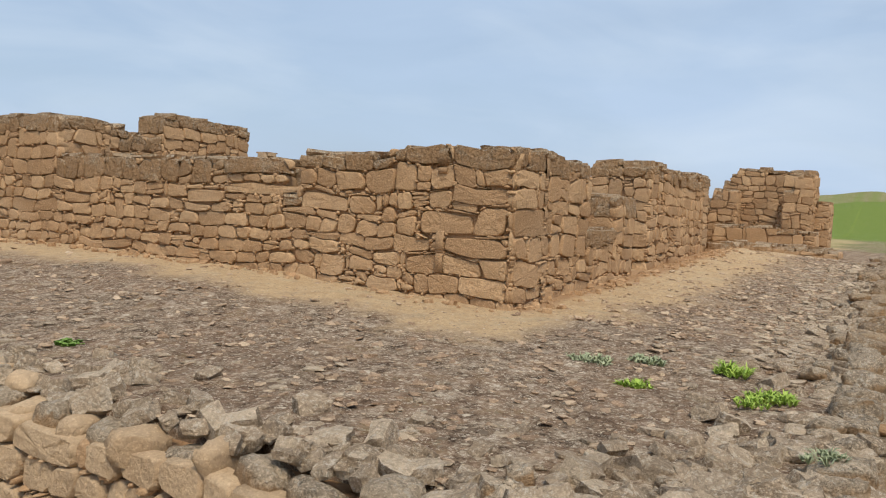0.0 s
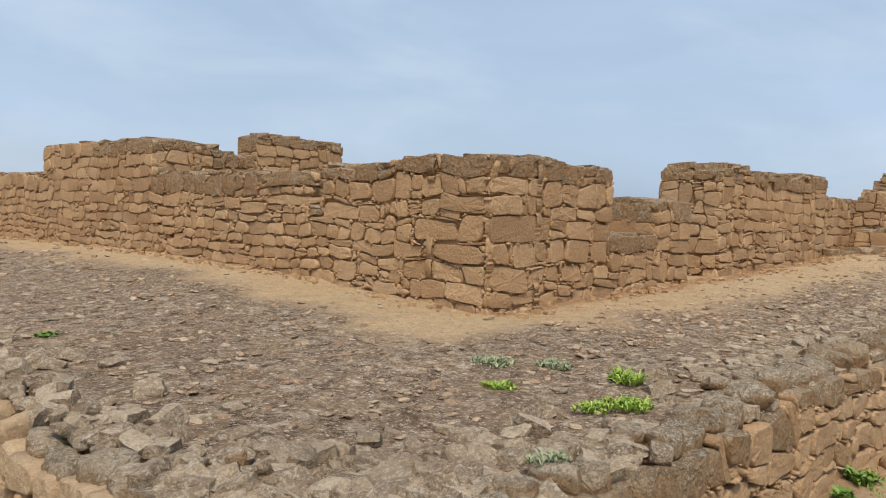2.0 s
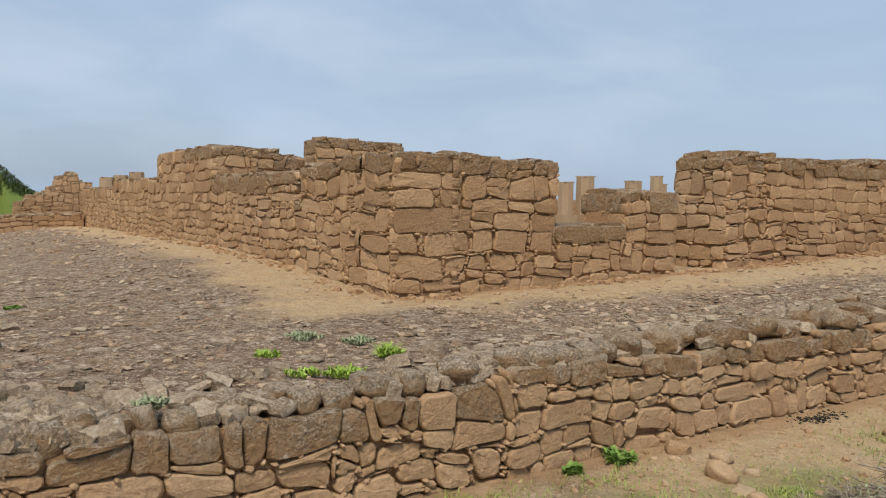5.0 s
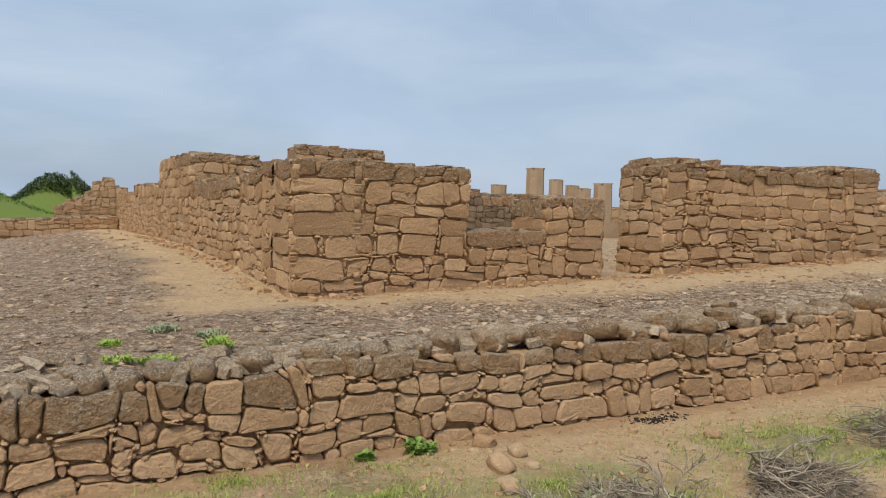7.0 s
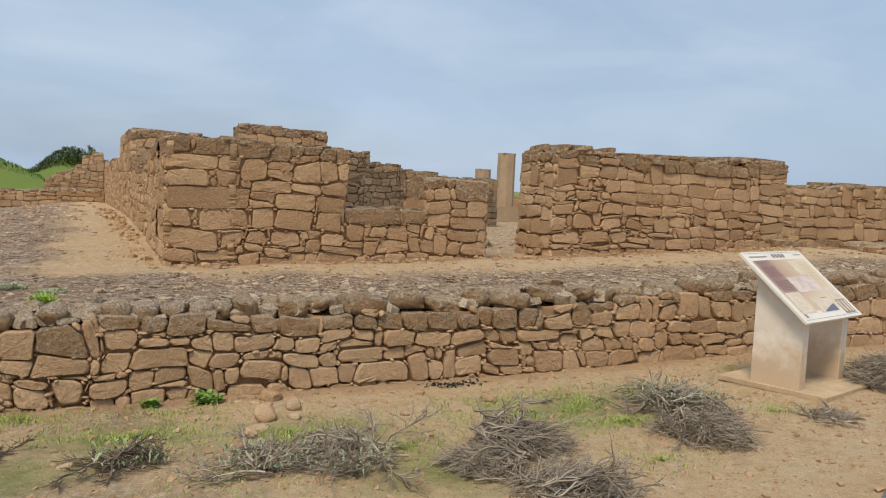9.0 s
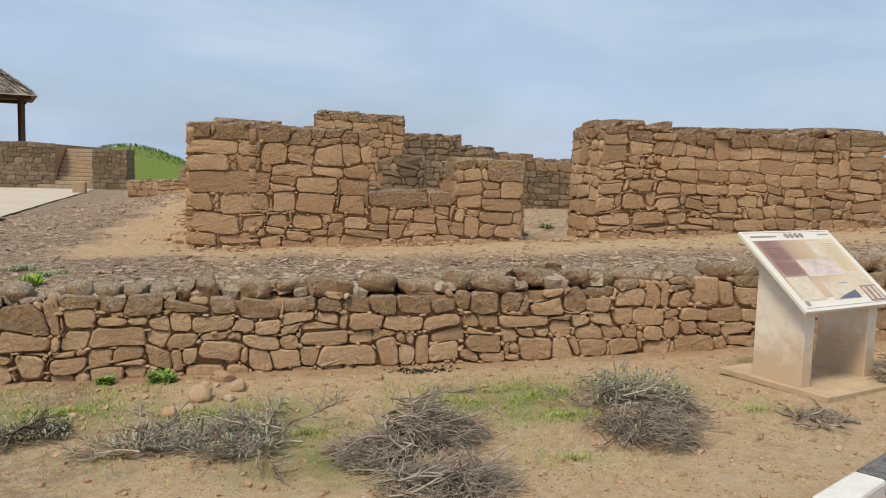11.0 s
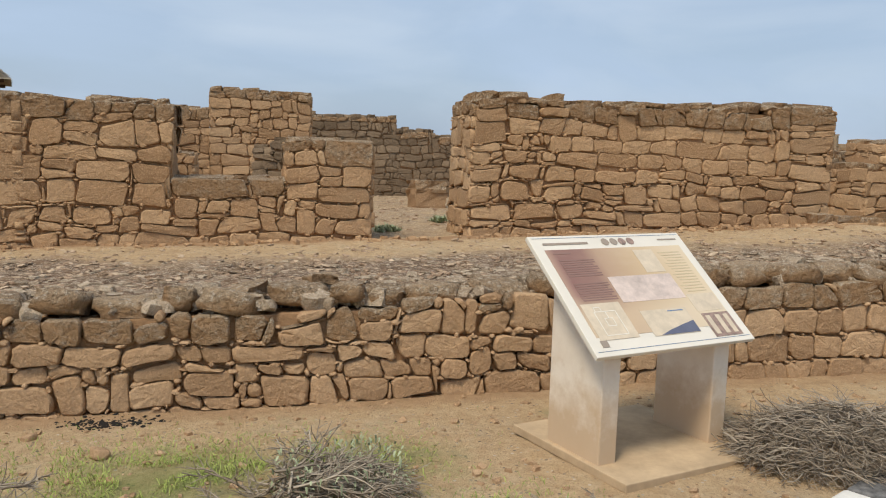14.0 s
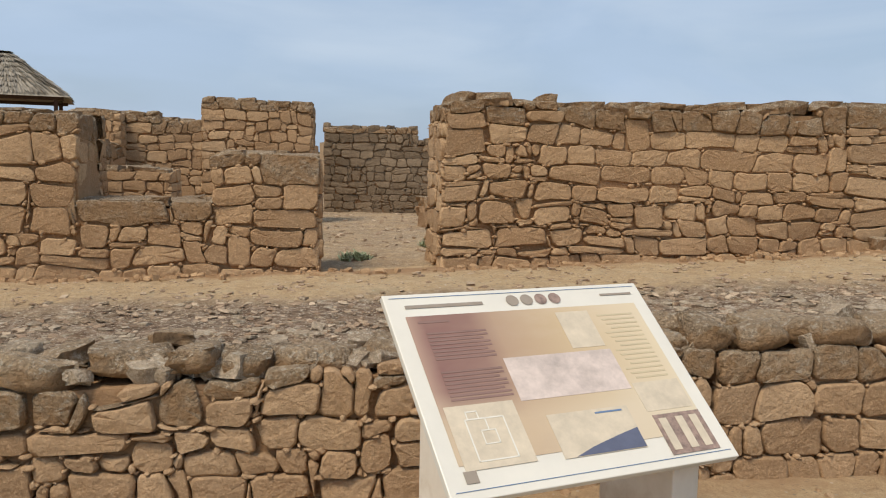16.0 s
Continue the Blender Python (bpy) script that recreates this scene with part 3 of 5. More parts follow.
def build_ground():
    xs = grid_lines(-900, 900, -8, 11.5, 0.085)
    ys = grid_lines(-900, 900, -7.5, 3.2, 0.085)
    nx = len(xs)
    verts = [(x, y, ground_z(x, y)) for y in ys for x in xs]
    faces = [(j * nx + i, j * nx + i + 1, (j + 1) * nx + i + 1, (j + 1) * nx + i) for j in range(len(ys) - 1) for i in range(nx - 1)]
    me = mesh_of("ground", verts, faces, MAT_GROUND)
    att = me.color_attributes.new("cover", "FLOAT_COLOR", "POINT")
    data = []
    for x, y, _ in verts:
        data += [*cover_at(x, y), 1.0]
    att.data.foreach_set("color", data)
    return tagged(new("ground", me), "dry sandy ground with a stony crust and grass patches", "ground", "", "structure")


build_ground()

# ---------------------------------------------------------------- the walls of the ruin
def wall(name, p0, p1, thick, floor_z, top, label, size=1.0, faces="F", fixed=(), cap=None, cap_h=0.09, seed=1, material=None, limit=260,
         batter=0.0, cap_rows=0.0, caps=True, proud=0.023, rows=2, gap=0.004, warp=0.06, spare=0.0, near=None, steps=(), skew=0.27, inset=0.028, sunk=None):
    r = random.Random(seed)
    ob = core(name, p0, p1, thick, floor_z, top, label, inset, batter)
    a, b = Vector(p0), Vector(p1)
    length = (b - a).length
    d = (b - a) / length
    out = Vector((d.y, -d.x))
    kw = dict(size=size, material=material, batter=batter, cap_rows=cap_rows, proud=proud, gap=gap, warp=warp, skew=skew)
    t = lambda s: top(s) - 0.02
    if "F" in faces:
        dress(ob, a, b, floor_z, t, r, fixed=fixed, limit=limit, near=near, sunk=sunk, **kw)
    if "B" in faces:
        dress(ob, b - out * thick, a - out * thick, lambda s: floor_z(length - s), lambda s: t(length - s), r, limit=120, **kw)
    if "L" in faces:
        dress(ob, a - out * thick, a, lambda s: floor_z(0), lambda s: t(0.05), r, limit=60, **kw)
    if "R" in faces:
        dress(ob, b, b - out * thick, lambda s: floor_z(length), lambda s: t(length - 0.05), r, limit=60, **kw)
    for s in steps:
        # the broken ends where the top drops
        lo, hi = t(s - 0.03), t(s + 0.03)
        q = a + d * s
        if hi > lo:
            dress(ob, q - out * thick, q, lambda x: lo - 0.05, lambda x: hi, r, limit=30, **kw)
        else:
            dress(ob, q, q - out * thick, lambda x: hi - 0.05, lambda x: lo, r, limit=30, **kw)
    if caps:
        coping(ob, a, b, thick, top, r, cap or MAT_CAP, size, cap_h, rows=rows, spare=spare)
    return ob


# facade: tall block, low sill and stub beside the doorway
wall("wall_facade_west", (0.07, -0.09), (4.14, 0.04), 0.75, sloped((0, 0.76), (4.2, 0.89)),
     stepped((0, 2.17), (1.0, 2.16), (2.06, 1.44), (3.2, 1.86), (3.9, 1.84)), "ruined limestone facade wall with a low gap", faces="FBR",
     cap_rows=0.1, seed=11, size=1.2, steps=(2.06, 3.2), cap_h=0.05, skew=0.27,
     fixed=((0.0, 0.56, 1.83, 2.0), (0.0, 0.45, 1.66, 1.83), (0.53, 0.81, 1.66, 1.83), (0.0, 0.92, 1.42, 1.66), (0.0, 0.31, 1.20, 1.42),
            (0.34, 0.70, 1.18, 1.42), (0.70, 0.91, 1.22, 1.42), (0.93, 1.23, 1.2, 1.44), (1.23, 1.67, 1.18, 1.44), (1.69, 2.06, 1.18, 1.42),
            (0.0, 0.55, 0.97, 1.2), (0.57, 0.84, 0.99, 1.17), (0.88, 1.14, 1.0, 1.19), (1.19, 1.53, 1.0, 1.18), (1.8, 2.09, 1.02, 1.17),
            (0.0, 0.29, 0.83, 0.97), (0.32, 0.77, 0.83, 0.97), (1.1, 1.38, 0.86, 0.99), (0.0, 0.26, 2.0, 2.17), (0.27, 0.69, 2.0, 2.17), (0.7, 1.09, 2.0, 2.17), (2.1, 2.86, 1.26, 1.42), (2.88, 3.18, 1.28, 1.42), (3.6, 4.12, 1.62, 1.84)))
def mortar_patch(s, z):
    """Low where old mortar still covers the stones."""
    q = math.hypot((s - 2.2) / 1.35, (z - 1.95) / 0.36) + 0.45 * noise.noise(Vector((s * 2.4, z * 2.4, 6)))
    return smooth01(0.6, 1.15, q)


wall("wall_facade_east", (5.22, 0.14), (9.7, 0.26), 0.9, sloped((0, 0.89), (4.4, 1.11)),
     stepped((0, 2.32), (0.12, 2.40), (0.55, 2.37), (1.0, 2.33), (1.7, 2.36), (2.6, 2.38), (3.6, 2.42)), "ruined limestone facade wall with eroded mortar",
     faces="FBLR", cap_rows=0.1, seed=12, size=1.1, proud=0.03, cap_h=0.08, sunk=mortar_patch,
     fixed=((0.0, 0.4, 1.9, 2.14), (0.0, 0.36, 1.48, 1.64), (0.33, 0.63, 1.69, 1.83), (0.42, 0.8, 1.51, 1.67), (0.0, 0.26, 1.28, 1.46), (0.35, 0.7, 1.3, 1.5),
            (0.03, 0.47, 1.1, 1.27), (0.5, 0.97, 1.09, 1.27), (0.03, 0.41, 2.15, 2.29), (0.86, 1.2, 1.28, 1.45), (3.9, 4.48, 1.58, 1.78), (3.9, 4.48, 1.89, 2.1),
            (3.9, 4.48, 2.24, 2.38), (3.97, 4.48, 1.31, 1.49), (1.28, 1.53, 1.27, 1.45), (1.79, 2.1, 1.27, 1.46), (1.0, 1.33, 1.08, 1.25), (2.54, 2.86, 1.37, 1.52)))
# side wall running back from the corner
wall("wall_side", (0.16, 21.2), (0.06, -0.09), 0.75,
     sloped((0, 0.70), (9.2, 0.85), (13.2, 0.92), (16.2, 0.95), (18.7, 0.90), (20.4, 0.80), (21.2, 0.76)),
     stepped((0, 1.86), (5.6, 2.06), (10.9, 2.52), (14.9, 2.03), (18.62, 1.66), (18.9, 2.10), (20.0, 2.15)), "long ruined limestone side wall", faces="FB",
     cap_rows=0.11, seed=13, size=1.0, limit=300, steps=(5.6, 10.9, 14.9, 18.62, 18.9), cap_h=0.06, near=20.0,
     fixed=((20.64, 21.25, 2.01, 2.15), (21.0, 21.25, 1.84, 1.99), (20.68, 21.25, 1.67, 1.83), (20.96, 21.25, 1.42, 1.66), (20.3, 20.94, 1.4, 1.58), (20.61, 21.25, 1.2, 1.4),
            (20.98, 21.25, 1.0, 1.2), (20.58, 20.97, 1.0, 1.18), (20.78, 21.25, 0.83, 0.99), (20.2, 20.56, 1.01, 1.17), (20.04, 20.42, 1.19, 1.34), (18.93, 19.5, 1.54, 1.73),
            (19.52, 19.79, 1.55, 1.74), (20.16, 20.62, 2.02, 2.14), (19.43, 19.8, 1.98, 2.1), (19.18, 19.45, 0.91, 1.09), (19.49, 19.79, 0.94, 1.11), (18.99, 19.41, 1.1, 1.25),
            (17.26, 17.83, 1.57, 1.72), (17.86, 18.7, 1.88, 2.0), (17.87, 18.85, 1.68, 1.8), (20.4, 20.67, 1.6, 1.74)))
wall("wall_cross", (0.85, 6.6), (2.05, 6.65), 0.7, sloped((0, 0.75), (2, 0.75)), stepped((0, 2.52), (0.5, 2.42)),
     "inner limestone cross wall", faces="F", seed=14, cap_h=0.06, cap_rows=0.1)
wall("wall_tower", (2.05, 6.6), (3.82, 6.6), 0.55, sloped((0, 0.75), (2, 0.75)), stepped((0, 2.76), (0.9, 2.74)),
     "tall limestone pier above the ruin", faces="FLRB", seed=15, size=1.05, cap_h=0.07, cap_rows=0.12)
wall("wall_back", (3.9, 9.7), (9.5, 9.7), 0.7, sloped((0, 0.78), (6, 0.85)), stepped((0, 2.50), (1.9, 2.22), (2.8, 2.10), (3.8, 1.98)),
     "dark stone wall at the back of the court", faces="F", seed=16, cap_rows=0.1, material=MAT_DARK, cap=MAT_DARK, steps=(1.9,))
# retaining walls of the terrace
wall("wall_terrace_south", (-4.2, -3.12), (6.3, -3.12), 0.5, lambda s: lerp_table(LOW, s - 4.2),
     lambda s: lerp_table(RIM, s - 4.2) - 0.01, "low rubble retaining wall of the terrace", size=0.95, faces="F", seed=21, material=MAT_STONE_LOW,
     limit=300, batter=0.07, caps=False, proud=0.04, near=6.0, cap_rows=0.04, warp=0.06,
     fixed=((1.99, 2.29, 0.2, 0.35), (2.45, 2.69, 0.04, 0.19), (2.58, 2.84, 0.23, 0.38), (2.95, 3.21, 0.04, 0.2), (3.07, 3.42, 0.26, 0.41), (3.22, 3.43, 0.04, 0.25), (3.46, 3.76, 0.06, 0.21),
            (3.76, 4.15, 0.27, 0.44), (3.98, 4.27, 0.52, 0.65), (3.52, 3.78, 0.43, 0.56), (4.57, 4.87, 0.14, 0.31), (5.37, 5.76, 0.29, 0.41), (4.85, 5.18, 0.51, 0.65), (5.19, 5.49, 0.47, 0.58),
            (6.81, 7.1, 0.52, 0.69), (7.35, 7.67, 0.52, 0.67), (7.88, 8.13, 0.52, 0.68), (8.14, 8.42, 0.55, 0.69), (8.71, 8.96, 0.53, 0.69), (6.74, 7.08, 0.2, 0.34), (7.79, 8.08, 0.12, 0.28),
            (7.52, 7.76, 0.32, 0.46), (8.1, 8.39, 0.12, 0.27)))
wall("wall_terrace_east", (6.3, -3.12), (14.0, -3.12), 0.5, lambda s: lerp_table(LOW, s + 6.3),
     lambda s: lerp_table(RIM, s + 6.3) - 0.01, "retaining wall of squared limestone blocks", size=1.05, faces="F", seed=23, material=MAT_STONE_LOW,
     limit=300, batter=0.07, caps=False, proud=0.026, gap=0.006, cap_rows=0.12, skew=0.16)
wall("wall_terrace_west", (-4.2, 7.0), (-4.2, -3.12), 0.5, lambda s: -0.02,
     lambda s: 0.56, "low rubble retaining wall of the terrace", size=0.85, faces="F", seed=22, material=MAT_PALE,
     limit=160, batter=0.07, caps=False, proud=0.06, near=9.0, warp=0.06)
# walls beyond the facade
wall("wall_beyond", (11.0, 1.22), (15.0, 1.3), 0.8, sloped((0, 1.05), (5, 1.02)), stepped((0, 1.74), (0.3, 2.08), (1.2, 2.14)),
     "ruined limestone wall of the next building", faces="FL", seed=31, size=1.3, steps=(0.3,))
wall("wall_far_gate", (15.0, 1.5), (15.0, -1.5), 0.8, sloped((0, 1.0), (3, 1.0)), stepped((0, 2.12), (0.3, 2.36), (0.52, 2.56), (0.7, 2.78), (0.85, 2.9), (1.5, 2.86), (2.65, 2.12)),
     "broken end wall of the next building", faces="FR", seed=32, size=1.15, steps=(0.3, 0.52, 0.7, 2.65))
wall("wall_gate_pier", (14.45, -0.5), (14.45, -1.15), 0.55, sloped((0, 1.0), (1, 1.0)), stepped((0, 2.35), (0.25, 2.74)),
     "dressed pier beside the broken gate", faces="FLR", seed=45, size=1.2, steps=(0.25,))
wall("wall_gate_flank", (14.45, 1.55), (14.45, 0.55), 0.55, sloped((0, 1.0), (1, 1.0)), stepped((0, 1.95), (0.4, 2.15), (0.7, 2.35)),
     "collapsed flank beside the broken gate", faces="FR", seed=46, size=1.2, steps=(0.4, 0.7))
wall("wall_gate_ledge", (13.6, 0.9), (13.6, -1.35), 0.85, sloped((0, 1.0), (2, 1.0)), stepped((0, 1.5), (1.4, 1.42)),
     "low stone ledge before the broken gate", faces="FLR", seed=47, size=1.5, cap_h=0.08)
wall("wall_plinth", (9.3, -0.1), (13.0, -0.12), 0.3, sloped((0, 1.02), (4, 1.0)), sloped((0, 1.1), (4, 1.12)),
     "low plinth of big flat stones", faces="FLR", seed=33, size=1.8, rows=1, cap_h=0.13)
wall("wall_low_far", (-3.4, 20.6), (0.1, 20.6), 0.6, sloped((0, 0.55), (6, 0.6)), sloped((0, 0.92), (3.5, 1.06)),
     "low wall of flat stones", faces="F", seed=34, size=1.2)
wall("wall_far_pier", (-1.75, 22.0), (0.55, 22.0), 0.8, sloped((0, 0.6), (2, 0.6)),
     stepped((0, 1.3), (0.3, 1.5), (0.6, 1.62), (0.95, 1.85), (1.2, 2.15), (1.5, 2.3), (1.85, 2.02)),
     "collapsed wall heap at the end of the side wall", faces="FL", seed=35, steps=(0.95, 1.2, 1.85), cap_h=0.14, warp=0.08)




# ---------------------------------------------------------------- stones along the rim of the terrace
rim_group = "loose stones along the terrace rim"


def rim_stone(x, y, z, size, r, yaw=None, material=None, label="rough grey lichen-covered stone on the terrace rim", name="rim_stone", group=rim_group, boxy=0.5):
    m = pose(x, y, z + size[2] * 0.32 + r.uniform(-0.03, 0.035), r.uniform(-13, 13), r.uniform(-13, 13), r.uniform(0, 360) if yaw is None else yaw)
    me = mesh_of(name, boulder(r, tuple(0.88 * q for q in size), 0.12, boxy, DIRS3), FACES3, material or MAT_RIM, True)
    me.set_sharp_from_angle(angle=radians(75))
    ob = new(name, me)
    ob.matrix_basis = m
    return tagged(ob, label, "stone", group)


# where small plants grow on the terrace and at its foot: x, y, radius
PLANT_SPOTS = ((-1.08, -2.2, 0.16), (-1.80, -1.78, 0.15), (-1.55, -2.50, 0.22), (-1.80, -2.42, 0.16), (-1.38, -1.36, 0.24), (-1.05, -1.64, 0.22), (-2.80, -2.86, 0.18), (-3.12, 1.5, 0.2))


def clear_of_plants(x, y, margin=0.06):
    return all(math.hypot(x - a, y - b) > q + margin for a, b, q in PLANT_SPOTS)


r_rim = random.Random(41)
x = -4.15
while x < 12.5:
    w = r_rim.uniform(0.12, 0.25) if x < 0.5 else r_rim.uniform(0.22, 0.46)
    zr = lerp_table(RIM, x + w / 2)
    flush = smooth01(-3.2, -1.5, x)
    if r_rim.random() < 0.92:
        rim_stone(x + w / 2, -2.98 + 0.05 * flush + r_rim.uniform(-0.03, 0.05), zr - 0.06 + 0.03 * flush, (w * 1.08, r_rim.uniform(0.26, 0.38) - (0.07 if x < 0.2 else 0.0), r_rim.uniform(0.15, 0.21)), r_rim, r_rim.uniform(-14, 14), MAT_CAP if x > 0.2 else None, boxy=0.75 if x > 0.2 else 0.45)
    if r_rim.random() < (0.9 if x < 1.0 else 0.55) and clear_of_plants(x + w / 2, -2.68, 0.12):
        rim_stone(x + r_rim.uniform(0, w), r_rim.uniform(-2.84, -2.6), zr - 0.02, (r_rim.uniform(0.12, 0.26), r_rim.uniform(0.1, 0.2), r_rim.uniform(0.07, 0.13)), r_rim, boxy=0.5)
    x += w
y = -3.0
while y < 6.8:
    w = r_rim.uniform(0.13, 0.30)
    pale = r_rim.random() < 0.5
    rim_stone(-4.08 + r_rim.uniform(-0.04, 0.04), y + w / 2, 0.49, (r_rim.uniform(0.2, 0.34), w * 0.93, r_rim.uniform(0.14, 0.22)), r_rim, r_rim.uniform(-10, 10),
              MAT_PALE if pale else MAT_RIM, "tan weathered stone on the terrace rim" if pale else "rough grey lichen-covered stone on the terrace rim")
    if r_rim.random() < 0.7:
        rim_stone(r_rim.uniform(-3.85, -3.55), y + r_rim.uniform(0, w), 0.56, (r_rim.uniform(0.1, 0.26), r_rim.uniform(0.09, 0.22), r_rim.uniform(0.06, 0.12)), r_rim)
    y += w
for sx, sy, sw in ((-3.83, 1.12, 0.2), (-3.95, 0.72, 0.22)):
    rim_stone(sx, sy, 0.62, (sw, sw * 0.75, sw * 0.6), r_rim, None, MAT_PALE, "pale rounded stone lying on the terrace rim", "pale_stone")
# dark slabs piled on the rim in front of the doorway
for sx, sy, sz, sw in ((3.3, -2.85, 0.80, 0.36), (3.62, -2.92, 0.80, 0.34), (3.45, -2.7, 0.92, 0.26), (2.95, -2.8, 0.78, 0.32), (3.95, -2.8, 0.80, 0.34), (0.75, -2.75, 0.74, 0.36), (1.1, -2.85, 0.75, 0.28),
                       (6.2, -2.7, 0.90, 0.42), (6.75, -2.75, 0.92, 0.46), (7.3, -2.8, 0.94, 0.36), (7.8, -2.7, 0.95, 0.4)):
    rim_stone(sx, sy, sz - 0.04, (sw, sw * 0.8, sw * 0.36), r_rim, None, MAT_CAP, "dark lichen-covered slab piled on the rim", "slab", "dark slabs piled on the rim", 0.9)


# ---------------------------------------------------------------- gravel and chips
def scatter(name, spots, r, material, label, flat=0.5, shapes=16, rough=0.16, tilt=14):
    """Many small stones in one mesh; spots: (x, y, size)."""
    dirs, fc = DIRS2, np.array(FACES2)
    base = [np.array(boulder(r, (1, 1, 1), rough, 0.8, dirs)) for _ in range(shapes)]
    vs, fs = [], []
    for i, (px, py, sz) in enumerate(spots):
        b = base[r.randrange(shapes)] * np.array((sz, sz * r.uniform(0.55, 1.0), sz * flat * r.uniform(0.6, 1.3)))
        m = np.array(pose(0, 0, 0, r.uniform(-tilt, tilt), r.uniform(-tilt, tilt), r.uniform(0, 360)).to_3x3())
        z = top_z(px, py)
        vs.append(b @ m.T + np.array((px, py, z + 0.12 * sz * flat)))
        fs.append(fc + len(dirs) * i)
    me = mesh_of(name, np.concatenate(vs).tolist(), np.concatenate(fs).tolist(), material, True)
    me.set_sharp_from_angle(angle=radians(48))
    return tagged(new(name, me), label, "gravel", "", "stuff")


r_g = random.Random(51)


def crust_here(x, y):
    return cover_at(x, y)[0] + 0.35 * noise.noise(Vector((x * 1.7, y * 1.7, 8)))


spots = []
while len(spots) < 7000:
    px = r_g.uniform(-4.0, 10.5)
    py = r_g.uniform(-2.95, 5.0) if px < 0 else r_g.uniform(-2.95, -0.3)
    k = crust_here(px, py)
    if r_g.random() < 0.07 + k:
        spots.append((px, py, 0.014 + 0.06 * r_g.random() ** 2.4))
scatter("terrace_gravel", spots, r_g, MAT_PEBBLE, "grey-brown stone chips strewn over the terrace crust", 0.3, 40, 0.22, 14)
spots = []
while len(spots) < 1300:
    px = r_g.uniform(-4.0, 10.0)
    py = r_g.uniform(-2.95, 7.0) if px < -0.6 else r_g.uniform(-2.95, -0.5)
    edge = 1.0 - min(1.0, (py + 2.95) / 1.6)
    if px < 0:
        edge = max(edge, 1.0 - min(1.0, (px + 4.0) / 1.6))
    if r_g.random() < 0.05 + 0.95 * edge and crust_here(px, py) > 0.4 and clear_of_plants(px, py):
        spots.append((px, py, r_g.uniform(0.045, 0.09) + 0.09 * edge * r_g.random()))
scatter("terrace_slabs", spots, r_g, MAT_CAP_STUFF, "flat grey weathered slabs half sunk in the crust", 0.24, tilt=7)
spots = []
while len(spots) < 1250:
    px, py = -4.1 + abs(r_g.gauss(0, 0.8)), -3.05 + abs(r_g.gauss(0, 0.4))
    if r_g.random() < 0.4:
        px, py = r_g.uniform(-4, 9), -3.02 + abs(r_g.gauss(0, 0.28))
    if r_g.random() < 0.2:
        px, py = -4.05 + abs(r_g.gauss(0, 0.28)), r_g.uniform(-3, 4)
    if clear_of_plants(px, py):
        spots.append((px, py, r_g.uniform(0.06, 0.1) + 0.12 * r_g.random() ** 2))
scatter("rim_rubble", spots, r_g, MAT_CAP_STUFF, "loose grey rubble heaped behind the rim stones", 0.6, tilt=25)
spots = [(r_g.uniform(-4, 1.0), r_g.uniform(5.0, 22.0), r_g.uniform(0.03, 0.13)) for _ in range(420)]
spots = [(sx if sx < -0.3 else sx - 2, sy, sz) for sx, sy, sz in spots]
spots += [(r_g.uniform(0.9, 9.0), r_g.uniform(1.0, 9.4), r_g.uniform(0.02, 0.09)) for _ in range(700)]
scatter("far_gravel", spots, r_g, MAT_PEBBLE, "stone chips on the ground beside the long wall", 0.4)
spots = []
while len(spots) < 5200:
    px, py = r_g.uniform(-4.0, 9.0), r_g.uniform(-7.0, -3.2)
    spots.append((px, py, 0.007 + 0.05 * r_g.random() ** 4))
scatter("sand_pebbles", spots, r_g, MAT_LOW_STUFF, "small pale pebbles on the sandy ground", 0.55, 40, 0.22, 25)
spots = [(r_g.uniform(0.05, 9.6), -0.05 - abs(r_g.gauss(0, 0.16)), 0.02 + 0.08 * r_g.random() ** 2) for _ in range(330)]
spots += [(-0.05 - abs(r_g.gauss(0, 0.12)), r_g.uniform(0, 12), 0.02 + 0.09 * r_g.random() ** 2) for _ in range(240)]
scatter("fallen_chips", spots, r_g, MAT_STONE_STUFF, "tan chips fallen at the foot of the walls", 0.6)

# stones fallen in front of the retaining wall
for sx, sy, sw, pale in ((0.55, -3.32, 0.24, 0), (0.78, -3.4, 0.14, 1), (0.42, -3.42, 0.12, 1), (0.3, -3.36, 0.1, 1), (0.66, -3.6, 0.2, 1), (0.4, -3.82, 0.27, 0), (0.6, -3.88, 0.14, 1),
                         (0.3, -4.05, 0.22, 1), (0.22, -4.22, 0.16, 0), (0.12, -4.36, 0.18, 0), (0.95, -3.66, 0.1, 1), (1.57, -4.24, 0.16, 1), (2.2, -3.86, 0.17, 0), (2.05, -3.72, 0.1, 0),
                         (-0.9, -4.45, 0.14, 1), (-0.4, -4.1, 0.1, 1), (1.3, -3.6, 0.1, 0), (1.75, -3.5, 0.12, 0), (0.5, -3.5, 0.08, 1), (0.36, -3.52, 0.07, 1)):
    ob = rim_stone(sx, sy, low_z(sx, sy) - 0.02, (sw * 0.85, sw * 0.65, sw * 0.48), r_rim, None, MAT_PALE if pale else MAT_STONE_LOW,
                   "pale broken stone lying on the sand" if pale else "tan broken stone lying on the sand", "fallen_stone", "stones fallen before the retaining wall")
